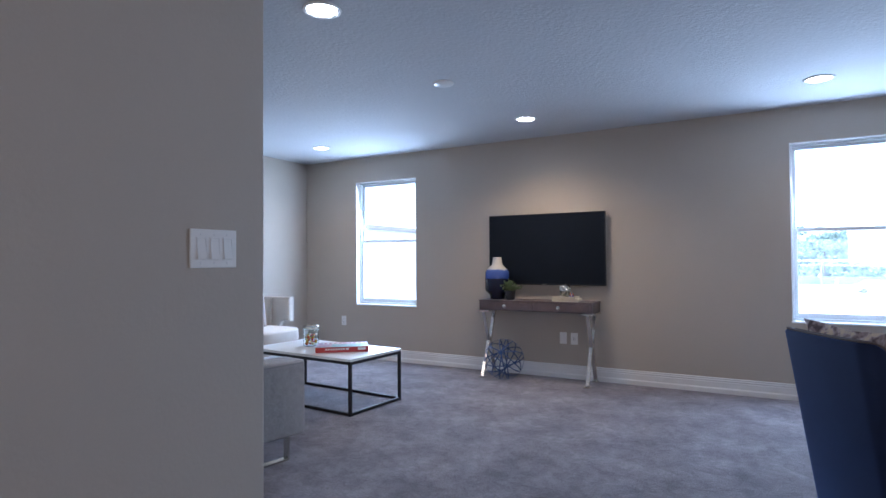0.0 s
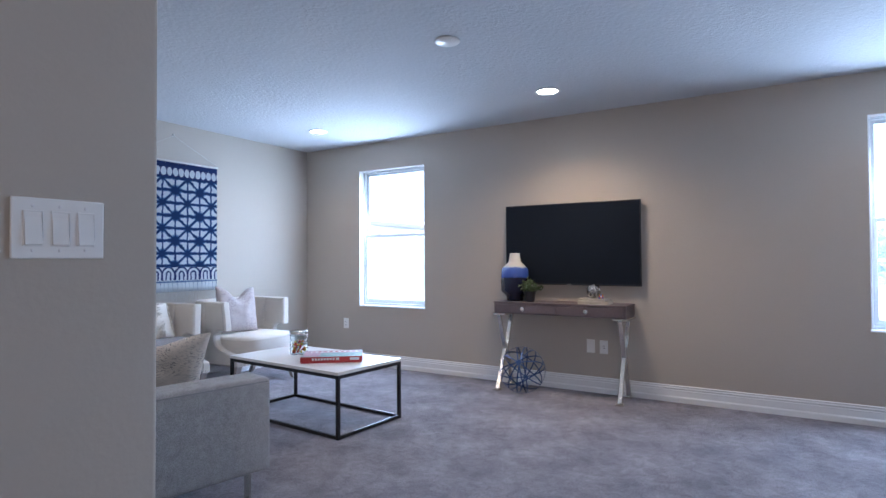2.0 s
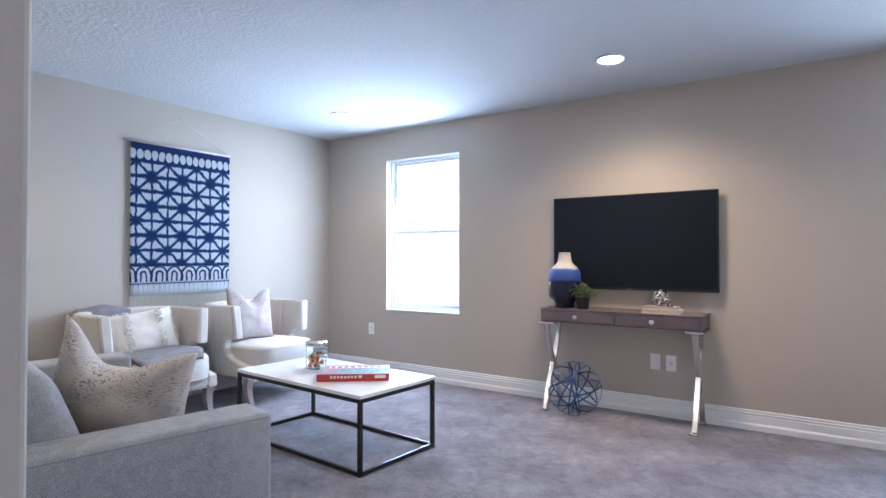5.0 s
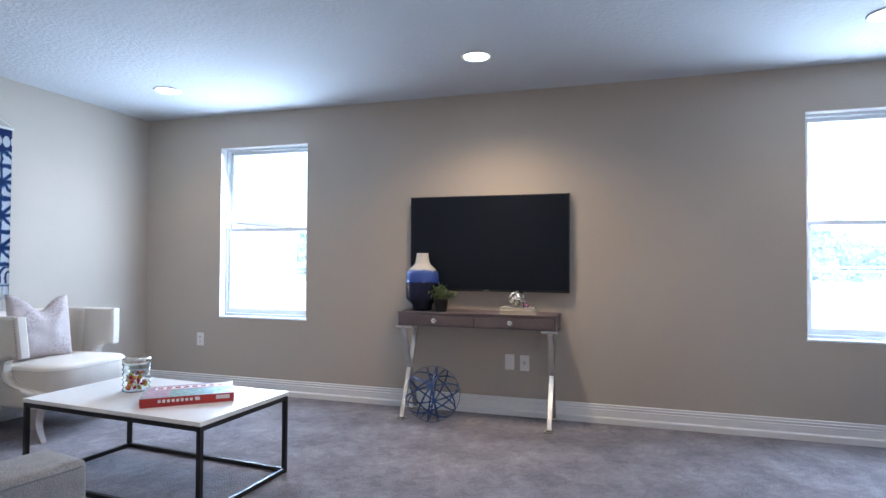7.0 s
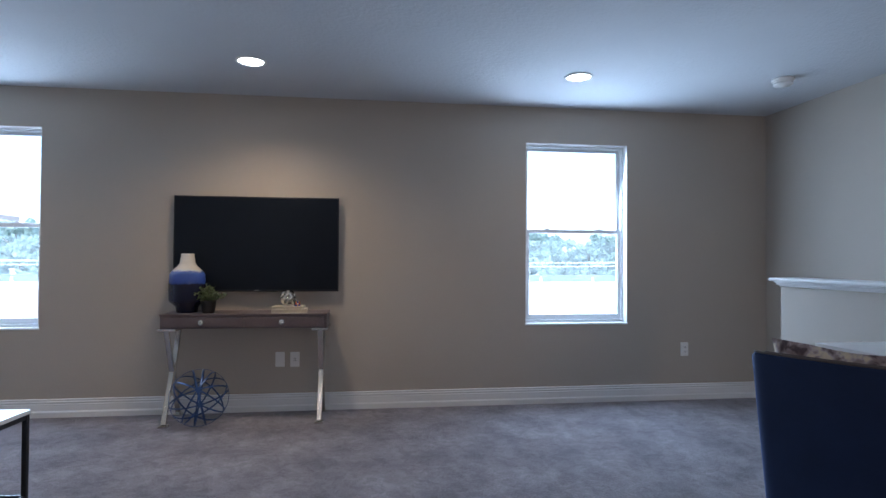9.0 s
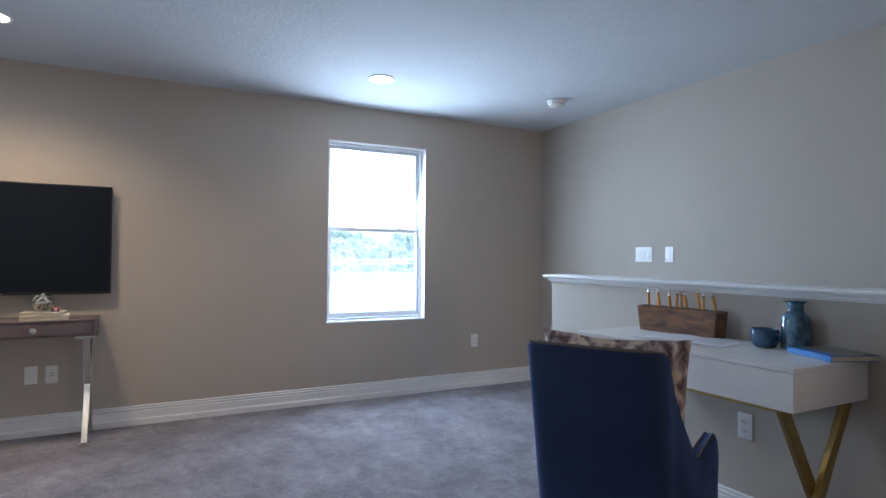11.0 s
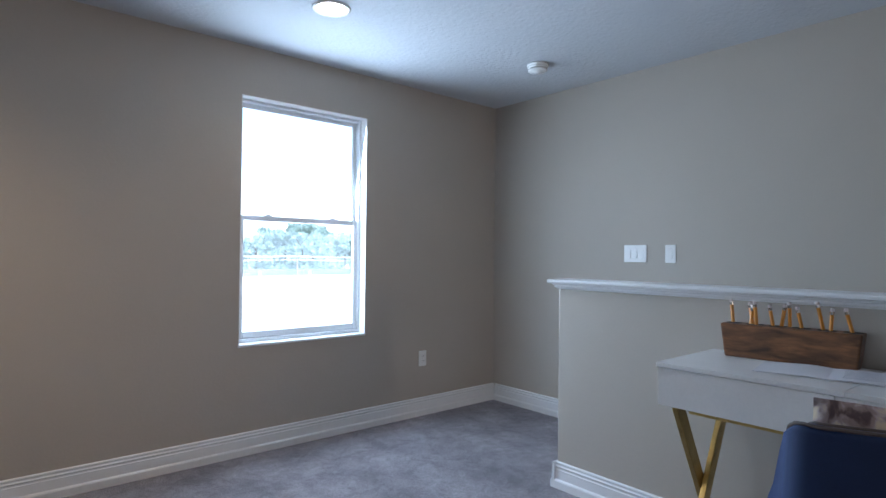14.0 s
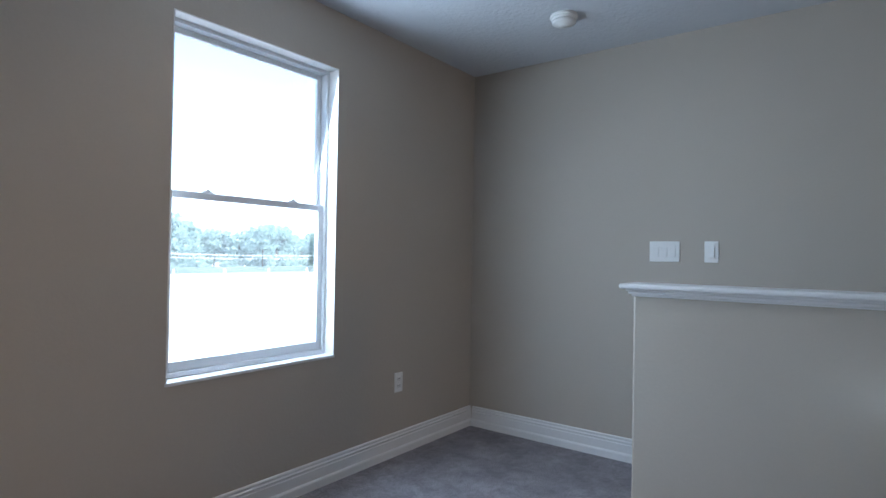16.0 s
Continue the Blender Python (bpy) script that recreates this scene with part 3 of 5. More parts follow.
M_RED = material("red_card", (0.42, 0.025, 0.025), 0.4, var=0.06, bump=0.02)
M_TEAL = material("teal_card", (0.10, 0.34, 0.36), 0.4, var=0.35, scale=40, bump=0.02, second=(0.32, 0.45, 0.42))
M_WHITE = material("white_print", (0.75, 0.75, 0.75), 0.5, var=0.02, fine=0, bump=0)
e = thing("board_game", pose(-3.215, 3.91, TH, 0, 0, 39) @ Matrix.Diagonal((1.06, 1.06, 1, 1)), "red and teal board game box on the coffee table", "board game")
part("tray", box(-0.198, 0.198, -0.128, 0.128, 0, 0.03, 0.001), M_RED, e)
lid = part("lid", box(-0.2, 0.2, -0.13, 0.13, 0.012, 0.0435, 0.0015), M_RED, e)
part("top_print", box(-0.198, 0.198, -0.128, 0.128, 0.0436, 0.0442), M_TEAL, lid, "teal printed top")
M_MAUVE = material("mauve_print", (0.42, 0.25, 0.32), 0.4, var=0.3, scale=50, bump=0)
part("print_band", box(-0.19, 0.19, 0.02, 0.122, 0.0443, 0.0447), M_MAUVE, lid, "mauve printed band")
part("print_band", box(-0.19, -0.08, -0.115, 0.02, 0.0443, 0.0447), M_MAUVE, lid, "mauve printed band")
part("banner", box(-0.15, 0.17, 0.04, 0.095, 0.0448, 0.0452), M_WHITE, lid, "white title band")
for k in range(8):
    part("mark", box(-0.14 + k * 0.038, -0.117 + k * 0.038, 0.05, 0.085, 0.0453, 0.0457), M_RED, lid)
for k in range(8):
    part("mark", box(-0.125 + k * 0.019, -0.113 + k * 0.019, -0.1312, -0.1302, 0.02, 0.034), M_WHITE, lid)
part("label", box(0.12, 0.18, -0.1312, -0.1302, 0.018, 0.036), M_WHITE, lid)
part("mark", box(0.03, 0.05, -0.1312, -0.1302, 0.02, 0.036), M_WHITE, lid)

M_JAR = bpy.data.materials.new("jar_glass")
M_JAR.use_nodes = True
jb = M_JAR.node_tree.nodes["Principled BSDF"]
jb.inputs["Transmission Weight"].default_value, jb.inputs["Roughness"].default_value, jb.inputs["IOR"].default_value = 1.0, 0.0, 1.12
jb.inputs["Base Color"].default_value = (0.9, 0.95, 0.96, 1)
e = thing("candy_jar", pose(-3.61, 3.965, TH) @ Matrix.Diagonal((1.28, 1.28, 1.15, 1)), "glass jar with a chrome lid, half full of coloured sweets", "jar")
prof = []
for k in range(25):
    z = 0.004 + k * 0.0052
    prof.append((0.052 + 0.003 * math.sin(k * 1.4), z))
j = part("glass", lathe([(0.046, 0)] + prof + [(0.048, 0.13)] + [(0.045, 0.128)] + [(r - 0.004, z) for r, z in prof[::-1][1:]], 36, closed_top=True), M_JAR, e, smooth=True)
part("lid", lathe([(0.053, 0.13), (0.055, 0.133), (0.055, 0.15), (0.05, 0.155), (0.002, 0.156)], 36, closed_top=True), M_CHROME, e, "brushed chrome lid", smooth=True)
SWEETS = [material("sweet", c, 0.35, var=0.05, fine=0, bump=0) for c in ((0.6, 0.04, 0.03), (0.7, 0.25, 0.03), (0.7, 0.5, 0.05), (0.65, 0.6, 0.55))]
for k in range(60):
    a, r, z = random.uniform(0, 6.283), 0.037 * math.sqrt(random.random()), 0.014 + 0.075 * (k / 60)
    bm = bmesh.new()
    bmesh.ops.create_icosphere(bm, subdivisions=1, radius=0.0095, matrix=Matrix.Diagonal((1.2, 0.9, 0.75, 1)))
    part("sweet", bm, SWEETS[k % 4], e, smooth=True, at=pose(r * math.cos(a), r * math.sin(a), z, k * 50, k * 31, k * 77))

# ---- soft things ----


def pillow_mesh(w, h, t, chop=0.0, n=26, seed=0, wave=0.0, mid=0.0, flare=0.0, spread=0.42):
    """Cushion standing in the local xz plane, its bottom edge at z=0, thickness along y."""
    bm = bmesh.new()
    grid = {}
    for side in (1, -1):
        for i in range(n + 1):
            for j in range(n + 1):
                edge = i in (0, n) or j in (0, n)
                if edge and side == -1:
                    grid[-1, i, j] = grid[1, i, j]
                    continue
                u, v = 2 * i / n - 1, 2 * j / n - 1
                px = u * w / 2 * (1 - 0.05 * (1 - abs(v) ** 2.2)) * (1 + flare * v)
                pz = v * h / 2 * (1 - 0.07 * (1 - abs(u) ** 2.2))
                th = t / 2 * ((1 - abs(u) ** 2.4) * (1 - abs(v) ** 2.4)) ** 0.5
                if chop:
                    c = math.exp(-((u - mid) / (0.42 if u < mid else spread)) ** 2)
                    pz -= chop * c * max(0, (v + 0.2) / 1.2) ** 1.5
                    th *= 1 - 0.35 * c * max(0, v)
                nz = noise.noise(Vector((u * 2.2 + seed, v * 2.2, side * 3 + seed)))
                th *= 1 + 0.22 * nz
                py = side * th + 0.02 * noise.noise(Vector((u * 1.4, v * 1.4, seed + 9)))
                if wave:
                    pz += wave * noise.noise(Vector((u * 3, seed, v))) * abs(v)
                grid[side, i, j] = bm.verts.new((px, py, pz + h / 2))
    for side in (1, -1):
        for i in range(n):
            for j in range(n):
                f = (grid[side, i, j], grid[side, i + 1, j], grid[side, i + 1, j + 1], grid[side, i, j + 1])
                bm.faces.new(f if side == -1 else f[::-1])
    return bm


def pillow(m, w, h, t, mat, label, chop=0.0, seed=0, mid=0.0, flare=0.0, spread=0.42):
    e = thing("throw_pillow", m, label, "pillow")
    part("cover", pillow_mesh(w, h, t, chop, seed=seed, mid=mid, flare=flare, spread=spread), mat, e, smooth=True)
    return e


def speckled(name, base, dark, thr=0.58, stretch=(60, 60, 240), seed=0):
    m = material(name, base, 0.85, var=0.06, scale=12, fine=0.06, fine_scale=300, bump=0.5, bump_scale=300)
    n, l = m.node_tree.nodes, m.node_tree.links
    b = n["Principled BSDF"]
    old = b.inputs["Base Color"].links[0].from_socket
    co, mp, nz, r, mx = n.new("ShaderNodeTexCoord"), n.new("ShaderNodeMapping"), n.new("ShaderNodeTexNoise"), n.new("ShaderNodeValToRGB"), n.new("ShaderNodeMix")
    mp.inputs["Scale"].default_value, mp.inputs["Location"].default_value = stretch, (seed, seed, seed)
    nz.inputs["Scale"].default_value, nz.inputs["Detail"].default_value = 1.0, 3
    r.color_ramp.elements[0].position, r.color_ramp.elements[1].position = thr, thr + 0.05
    big = n.new("ShaderNodeTexNoise")
    big.inputs["Scale"].default_value = 7
    ml = n.new("ShaderNodeMath")
    ml.operation = "MULTIPLY"
    mx.data_type = "RGBA"
    l.new(co.outputs["Object"], mp.inputs[0])
    l.new(mp.outputs[0], nz.inputs["Vector"])
    l.new(co.outputs["Object"], big.inputs["Vector"])
    l.new(nz.outputs["Fac"], r.inputs["Fac"])
    bg_ = n.new("ShaderNodeMapRange")
    bg_.inputs["From Min"].default_value, bg_.inputs["From Max"].default_value = 0.35, 0.6
    l.new(big.outputs["Fac"], bg_.inputs["Value"])
    l.new(r.outputs["Color"], ml.inputs[0])
    l.new(bg_.outputs[0], ml.inputs[1])
    l.new(ml.outputs[0], mx.inputs["Factor"])
    l.new(old, mx.inputs["A"])
    mx.inputs["B"].default_value = (*dark, 1)
    l.new(mx.outputs["Result"], b.inputs["Base Color"])
    return m


M_SPECK = speckled("speckled_cream_fabric", (0.64, 0.56, 0.48), (0.20, 0.19, 0.18), 0.54, (60, 60, 280))
M_ROSE = speckled("pale_rose_fabric", (0.50, 0.435, 0.415), (0.36, 0.31, 0.31), 0.5, (60, 60, 60))

# ---- sofa ----
SROT = -11
SM = pose(-2.515, 2.73, 0, 0, 0, SROT)
sofa = thing("sofa", SM, "grey woven fabric sofa with flat arms on chrome sled legs", "sofa")
SL, SD = 1.86, 0.93


def soft_box(x0, x1, y0, y1, z0, z1, r, puff=0.0, n=10):
    bm = bmesh.new()
    add_box(bm, x0, x1, y0, y1, z0, z1, r, 4)
    if puff:
        bmesh.ops.subdivide_edges(bm, edges=[e for e in bm.edges if e.calc_length() > 0.1], cuts=n, use_grid_fill=True)
        cx, cy, cz = (x0 + x1) / 2, (y0 + y1) / 2, (z0 + z1) / 2
        for v in bm.verts:
            u, w, s = (v.co.x - cx) / (x1 - x0) * 2, (v.co.y - cy) / (y1 - y0) * 2, (v.co.z - cz) / (z1 - z0) * 2
            f = lambda a, b: max(0, (1 - abs(a) ** 2.5) * (1 - abs(b) ** 2.5))
            v.co.z += s * puff * f(u, w)
            v.co.x += u * puff * 0.5 * f(w, s)
            v.co.y += w * puff * 0.5 * f(u, s)
    return bm


AW = 0.20
part("arm", soft_box(-AW, 0, -SD, 0, 0.16, 0.593, 0.022, 0.004, 6), M_SOFA, sofa, smooth=True)
part("arm", soft_box(-SL, -SL + AW, -SD, 0, 0.16, 0.593, 0.022, 0.004, 6), M_SOFA, sofa, smooth=True)
part("base", box(-SL + AW, -AW, -SD, -0.02, 0.16, 0.27, 0.015), M_SOFA, sofa)
part("back", soft_box(-SL + AW, -AW, -SD, -SD + 0.12, 0.27, 0.74, 0.04, 0.008, 8), M_SOFA, sofa, smooth=True)
inner = (SL - 2 * AW) / 2
for k in range(2):
    a = -SL + AW + k * inner
    part("seat_cushion", soft_box(a + 0.004, a + inner - 0.004, -SD + 0.2, -0.01, 0.271, 0.42, 0.035, 0.015, 8), M_SOFA, sofa, smooth=True)
    bm = soft_box(a + 0.01, a + inner - 0.01, -SD + 0.2, -SD + 0.40, 0.425, 0.80, 0.06, 0.03, 8)
    for v in bm.verts:
        v.co.y -= 0.38 * (v.co.z - 0.425) - 0.03
    part("back_cushion", bm, M_SOFA, sofa, smooth=True)
M_SEAM = material("seam", (0.25, 0.24, 0.25), 0.9, var=0.1, bump=0)
part("seam", tube([(-0.003, -SD + 0.01, 0.576), (-0.002, -0.02, 0.576)], 0.003, 6), M_SEAM, sofa, "stitched seam")
for x in (-0.10, -SL + 0.10):
    bm = bmesh.new()
    y0, y1 = -SD + 0.08, -0.06
    add_box(bm, x - 0.022, x + 0.022, y0, y1, 0, 0.013, 0.003)
    add_box(bm, x - 0.022, x + 0.022, y0, y0 + 0.013, 0.013, 0.159, 0.002)
    add_box(bm, x - 0.022, x + 0.022, y1 - 0.013, y1, 0.013, 0.159, 0.002)
    part("sled_leg", bm, M_CHROME, sofa, "polished chrome sled leg")
pillow(SM @ pose(-0.62, -0.37, 0.40, 14, 17, 46), 0.54, 0.53, 0.21, M_SPECK, "cream speckled throw pillow leaning on the sofa arm", 0.20, 3, -0.36, -0.04, 0.9)

# ---- armchairs ----


def armchair(m, label):
    """Faces local +x; origin at the floor under its middle."""
    e = thing("armchair", m, label, "armchair", "armchairs under the tapestry")
    W, TOP, TH_ = 0.37, 0.775, 0.08

    def lean(z):
        return 0.07 * max(0, z - 0.32)

    # curved back between the two side panels
    n = 30
    bm = bmesh.new()
    rows = []
    for k in range(n + 1):
        a = math.pi * (0.5 + k / n)
        c, s_ = math.cos(a), math.sin(a)
        x, y = -0.05 + math.copysign(abs(c) ** 0.75, c) * 0.24, math.copysign(abs(s_) ** 0.75, s_) * (W - TH_ / 2)
        nx, ny = c * 0.8, s_
        l_ = math.hypot(nx, ny)
        nx, ny = nx / l_, ny / l_
        col = []
        for z, o in ((0.205, 0), (0.21, TH_ / 2), (0.45, TH_ / 2), (TOP - 0.02, TH_ / 2), (TOP - 0.005, TH_ / 2 - 0.008), (TOP, TH_ / 2 - 0.02), (TOP, -TH_ / 2 + 0.02), (TOP - 0.005, -TH_ / 2 + 0.008), (TOP - 0.02, -TH_ / 2), (0.45, -TH_ / 2), (0.21, -TH_ / 2)):
            d = o + lean(z)
            col.append(bm.verts.new((x + nx * d, y + ny * d, z)))
        rows.append(col)
    c = len(rows[0])
    for a, b in zip(rows, rows[1:]):
        for k in range(c):
            bm.faces.new((a[k], a[(k + 1) % c], b[(k + 1) % c], b[k]))
    bm.faces.new(rows[0])
    bm.faces.new(rows[-1][::-1])
    bmesh.ops.recalc_face_normals(bm, faces=bm.faces[:])
    part("backrest", bm, M_CREAM, e, smooth=True)
    # side panels: square wing above, a scoop, then the sweep into the seat rail
    front = [(0.20, TOP), (0.218, 0.518), (0.13, 0.522), (0.092, 0.503), (0.068, 0.47), (0.064, 0.43), (0.085, 0.387), (0.14, 0.35), (0.24, 0.325), (0.342, 0.303), (0.352, 0.29), (0.352, 0.21)]
    for s in (-1, 1):
        bm = bmesh.new()
        loops = []
        outline = front + [(-0.06, 0.205), (-0.06, TOP)]
        # inner and outer faces, each ringed by a softened edge
        for o, shrink in ((-TH_ / 2, 0.02), (-TH_ / 2 + 0.005, 0.009), (-TH_ / 2 + 0.016, 0.0), (TH_ / 2 - 0.016, 0.0), (TH_ / 2 - 0.005, 0.009), (TH_ / 2, 0.02)):
            ring = []
            for k, (x, z) in enumerate(outline):
                if shrink:
                    px, pz = outline[k - 1]
                    qx, qz = outline[(k + 1) % len(outline)]
                    tx, tz = qx - px, qz - pz
                    ll = math.hypot(tx, tz)
                    x, z = x + shrink * tz / ll, z - shrink * tx / ll
                ring.append(bm.verts.new((x, s * (W - TH_ / 2 + o + lean(z)), z)))
            loops.append(ring)
        for a, b in zip(loops, loops[1:]):
            for k in range(len(outline)):
                q = (k + 1) % len(outline)
                bm.faces.new((a[k], a[q], b[q], b[k]))
        bm.faces.new(loops[0])
        bm.faces.new(loops[-1][::-1])
        bmesh.ops.recalc_face_normals(bm, faces=bm.faces[:])
        part("side_panel", bm, M_CREAM, e)
        nails = []
        trail = [(x - 0.014, z) for x, z in front[:2]] + [(0.12, 0.508)] + [(x - 0.014, z - 0.006) for x, z in front[3:9]]
        for (ax, az), (bx, bz) in zip(trail, trail[1:]):
            cnt = max(1, int(math.hypot(bx - ax, bz - az) / 0.019))
            nails += [(ax + (bx - ax) * k / cnt, az + (bz - az) * k / cnt) for k in range(cnt)]
        bm = bmesh.new()
        for x, z in nails:
            bmesh.ops.create_icosphere(bm, subdivisions=1, radius=0.0055, matrix=Matrix.Translation((x, s * (W + lean(z) + 0.001), z)))
        for k in range(14):
            bmesh.ops.create_icosphere(bm, subdivisions=1, radius=0.0055, matrix=Matrix.Translation((0.3535, s * (0.01 + 0.024 * k), 0.228)))
        tagged(part("nailheads", bm, M_NAIL, e, "row of silver nailheads", smooth=True), kind="stuff")
    part("seat_rail", soft_box(-0.2, 0.352, -W + TH_ + 0.001, W - TH_ - 0.001, 0.206, 0.277, 0.012, 0.0), M_CREAM, e)

    # seat cushion: a rounded slab with welted edges, its front bowed out
    def slab(x0, x1, w, z0, z1):
        b = bmesh.new()
        k_ = 56
        loop = []
        for k in range(k_):
            a = 2 * math.pi * k / k_
            c, s_ = math.cos(a), math.sin(a)
            q = 4.5
            u, v = abs(c) ** (2 / q) * (1 if c > 0 else -1), abs(s_) ** (2 / q) * (1 if s_ > 0 else -1)
            loop.append(((x0 + x1) / 2 + u * (x1 - x0) / 2 + (0.02 * (1 - v * v) if u > 0 else 0), v * w * (1 + 0.05 * u)))
        r = 0.022
        prof = [(0.80, z0), (0.965, z0), (0.99, z0 + r * 0.4), (1.0, z0 + r), (1.012, (z0 + z1) / 2), (1.0, z1 - r), (0.985, z1 - r * 0.3), (0.955, z1 + 0.002), (0.80, z1 + 0.012), (0.4, z1 + 0.022)]
        mx_ = (x0 + x1) / 2
        rr = [[b.verts.new((mx_ + (x - mx_) * f, y * f, z)) for x, y in loop] for f, z in prof]
        for u, v in zip(rr, rr[1:]):
            for k in range(k_):
                b.faces.new((u[k], u[(k + 1) % k_], v[(k + 1) % k_], v[k]))
        b.faces.new(rr[0][::-1])
        b.faces.new(rr[-1])
        return b, [(mx_ + (x - mx_) * 0.995, y * 0.995) for x, y in loop]

    bm, loop = slab(-0.20, 0.405, 0.312, 0.278, 0.452)
    part("seat_cushion", bm, M_CREAM, e, smooth=True)
    for z in (0.432, 0.298):
        part("welt", tube([(x, y, z) for x, y in loop], 0.004, 6, True), M_CREAM, e, smooth=True)
    for sx in (1, -1):
        for sy in (1, -1):
            bm = bmesh.new()
            rows = []
            for k in range(9):
                t = k / 8
                z = 0.212 * (1 - t)
                cx = 0.04 + sx * (0.265 - 0.02 * math.sin(t * math.pi) + 0.035 * t * t)
                w = 0.030 - 0.013 * t
                rows.append([bm.verts.new((cx + a * w, sy * 0.325 + b * w, z)) for a, b in ((-1, -1), (1, -1), (1, 1), (-1, 1))])
            for u, v in zip(rows, rows[1:]):
                for k in range(4):
                    bm.faces.new((u[k], u[(k + 1) % 4], v[(k + 1) % 4], v[k]))
            bm.faces.new(rows[0])
            bm.faces.new(rows[-1][::-1])
            bmesh.ops.recalc_face_normals(bm, faces=bm.faces[:])
            part("leg", bm, M_LEG, e, "limed wood sabre leg")
    return e


A1 = pose(-4.90, 3.50, 0, 0, 0, 2)
A2 = pose(-4.88, 4.47, 0, 0, 0, 2)
arm1 = armchair(A1, "cream upholstered armchair with nailheads, a blanket over its back")
arm2 = copy_thing(arm1, A2)
arm2["label"] = "cream upholstered armchair with nailheads and a rose pillow"
pillow(A2 @ pose(0.06, -0.10, 0.468, -13, 3, 84), 0.42, 0.44, 0.15, M_ROSE, "pale rose throw pillow on an armchair", 0.10, 5)
M_FUR = material("white_fleece", (0.88, 0.83, 0.75), 0.95, var=0.06, scale=20, fine=0.10, fine_scale=200, bump=0.3, bump_scale=160, bump_dist=0.003)
fur = pillow(A1 @ pose(0.08, 0.0, 0.478, -20, -6, 82), 0.44, 0.31, 0.15, M_FUR, "fluffy cream oblong pillow on an armchair", 0.0, 7)

bm = bmesh.new()
for k in range(380):
    u = k / 380 * 4
    s, f = int(u), u - int(u)
    x, z = ((f - 0.5, -0.5), (0.5, f - 0.5), (0.5 - f, 0.5), (-0.5, 0.5 - f))[s]
    p = Vector((x * 0.42, random.uniform(-0.02, 0.02), z * 0.29 + 0.155))
    q = p + Vector((x, random.uniform(-0.5, 0.5), z)).normalized() * random.uniform(0.004, 0.011) + Vector([random.uniform(-0.006, 0.006) for _ in range(3)])
    tube([p, q], 0.0045, 4, bm=bm)
for r in (-0.12, 0.10):
    for k in range(110):
        p = Vector((r + random.uniform(-0.02, 0.02), -0.045 + 0.0 * k, 0.03 + 0.27 * k / 110))
        tube([p, p + Vector((random.uniform(-0.02, 0.02), -0.03, random.uniform(-0.025, 0.01)))], 0.004, 4, bm=bm)
tagged(part("fringe", bm, M_FUR, fur, "shaggy cream fringe"), kind="stuff")

# grey blanket over the chair's back and seat
M_THROW = material("grey_throw", (0.27, 0.26, 0.28), 0.95, var=0.12, scale=14, fine=0.15, fine_scale=200, bump=0.8, bump_scale=160)


def cloth(name, rows, th, mat, parent, cuts=3, amp=0.008, seed=0):
    """Sheet through a grid of control points, with folds and thickness."""
    n, m_ = len(rows), len(rows[0])
    R_ = [[Vector(p) for p in r] for r in rows]
    N, M_ = (n - 1) * cuts * 2, (m_ - 1) * cuts * 2
    def at(u, v):
        i, j = min(int(u), n - 2), min(int(v), m_ - 2)
        a, b = u - i, v - j
        return R_[i][j] * (1 - a) * (1 - b) + R_[i + 1][j] * a * (1 - b) + R_[i][j + 1] * (1 - a) * b + R_[i + 1][j + 1] * a * b
    P = [[at(i * (n - 1) / N, j * (m_ - 1) / M_) for j in range(M_ + 1)] for i in range(N + 1)]
    bm = bmesh.new()
    top, bot = [], []
    for i in range(N + 1):
        tr_, br_ = [], []
        for j in range(M_ + 1):
            d1 = P[min(i + 1, N)][j] - P[max(i - 1, 0)][j]
            d2 = P[i][min(j + 1, M_)] - P[i][max(j - 1, 0)]
            nn = d1.cross(d2).normalized()
            f = noise.noise(Vector((i * 0.35, j * 1.1, seed))) * amp + amp
            tr_.append(bm.verts.new(P[i][j] + nn * (th + f)))
            br_.append(bm.verts.new(P[i][j]))
        top.append(tr_)
        bot.append(br_)
    for i in range(N):
        for j in range(M_):
            bm.faces.new((top[i][j], top[i + 1][j], top[i + 1][j + 1], top[i][j + 1]))
            bm.faces.new((bot[i][j], bot[i][j + 1], bot[i + 1][j + 1], bot[i + 1][j]))
    ring = [(i, 0) for i in range(N)] + [(N, j) for j in range(M_)] + [(i, M_) for i in range(N, 0, -1)] + [(0, j) for j in range(M_, 0, -1)]
    for (a, b), (c, d) in zip(ring, ring[1:] + ring[:1]):
        bm.faces.new((top[a][b], bot[a][b], bot[c][d], top[c][d]))
    bmesh.ops.recalc_face_normals(bm, faces=bm.faces[:])
    return part(name, bm, mat, parent, smooth=True)


e = thing("blanket", A1, "grey throw blanket draped over an armchair", "blanket")
cloth("drape", [[(-0.36, y, 0.50), (-0.365, y, 0.74), (-0.33, y, z), (-0.25, y, z - 0.012), (-0.215, y, 0.62)] for y, z in ((-0.30, 0.787), (-0.2, 0.80), (-0.1, 0.812), (0.0, 0.79), (0.05, 0.782))], 0.012, M_THROW, e, 4, 0.03, 1)
cloth("seat_fold", [[(0.06, -0.28, 0.484), (0.06, 0.22, 0.488)], [(0.34, -0.26, 0.482), (0.33, 0.25, 0.486)], [(0.42, -0.24, 0.44), (0.42, 0.2, 0.44)]], 0.01, M_THROW, e, 6, 0.012, 2)

# ---- tapestry ----


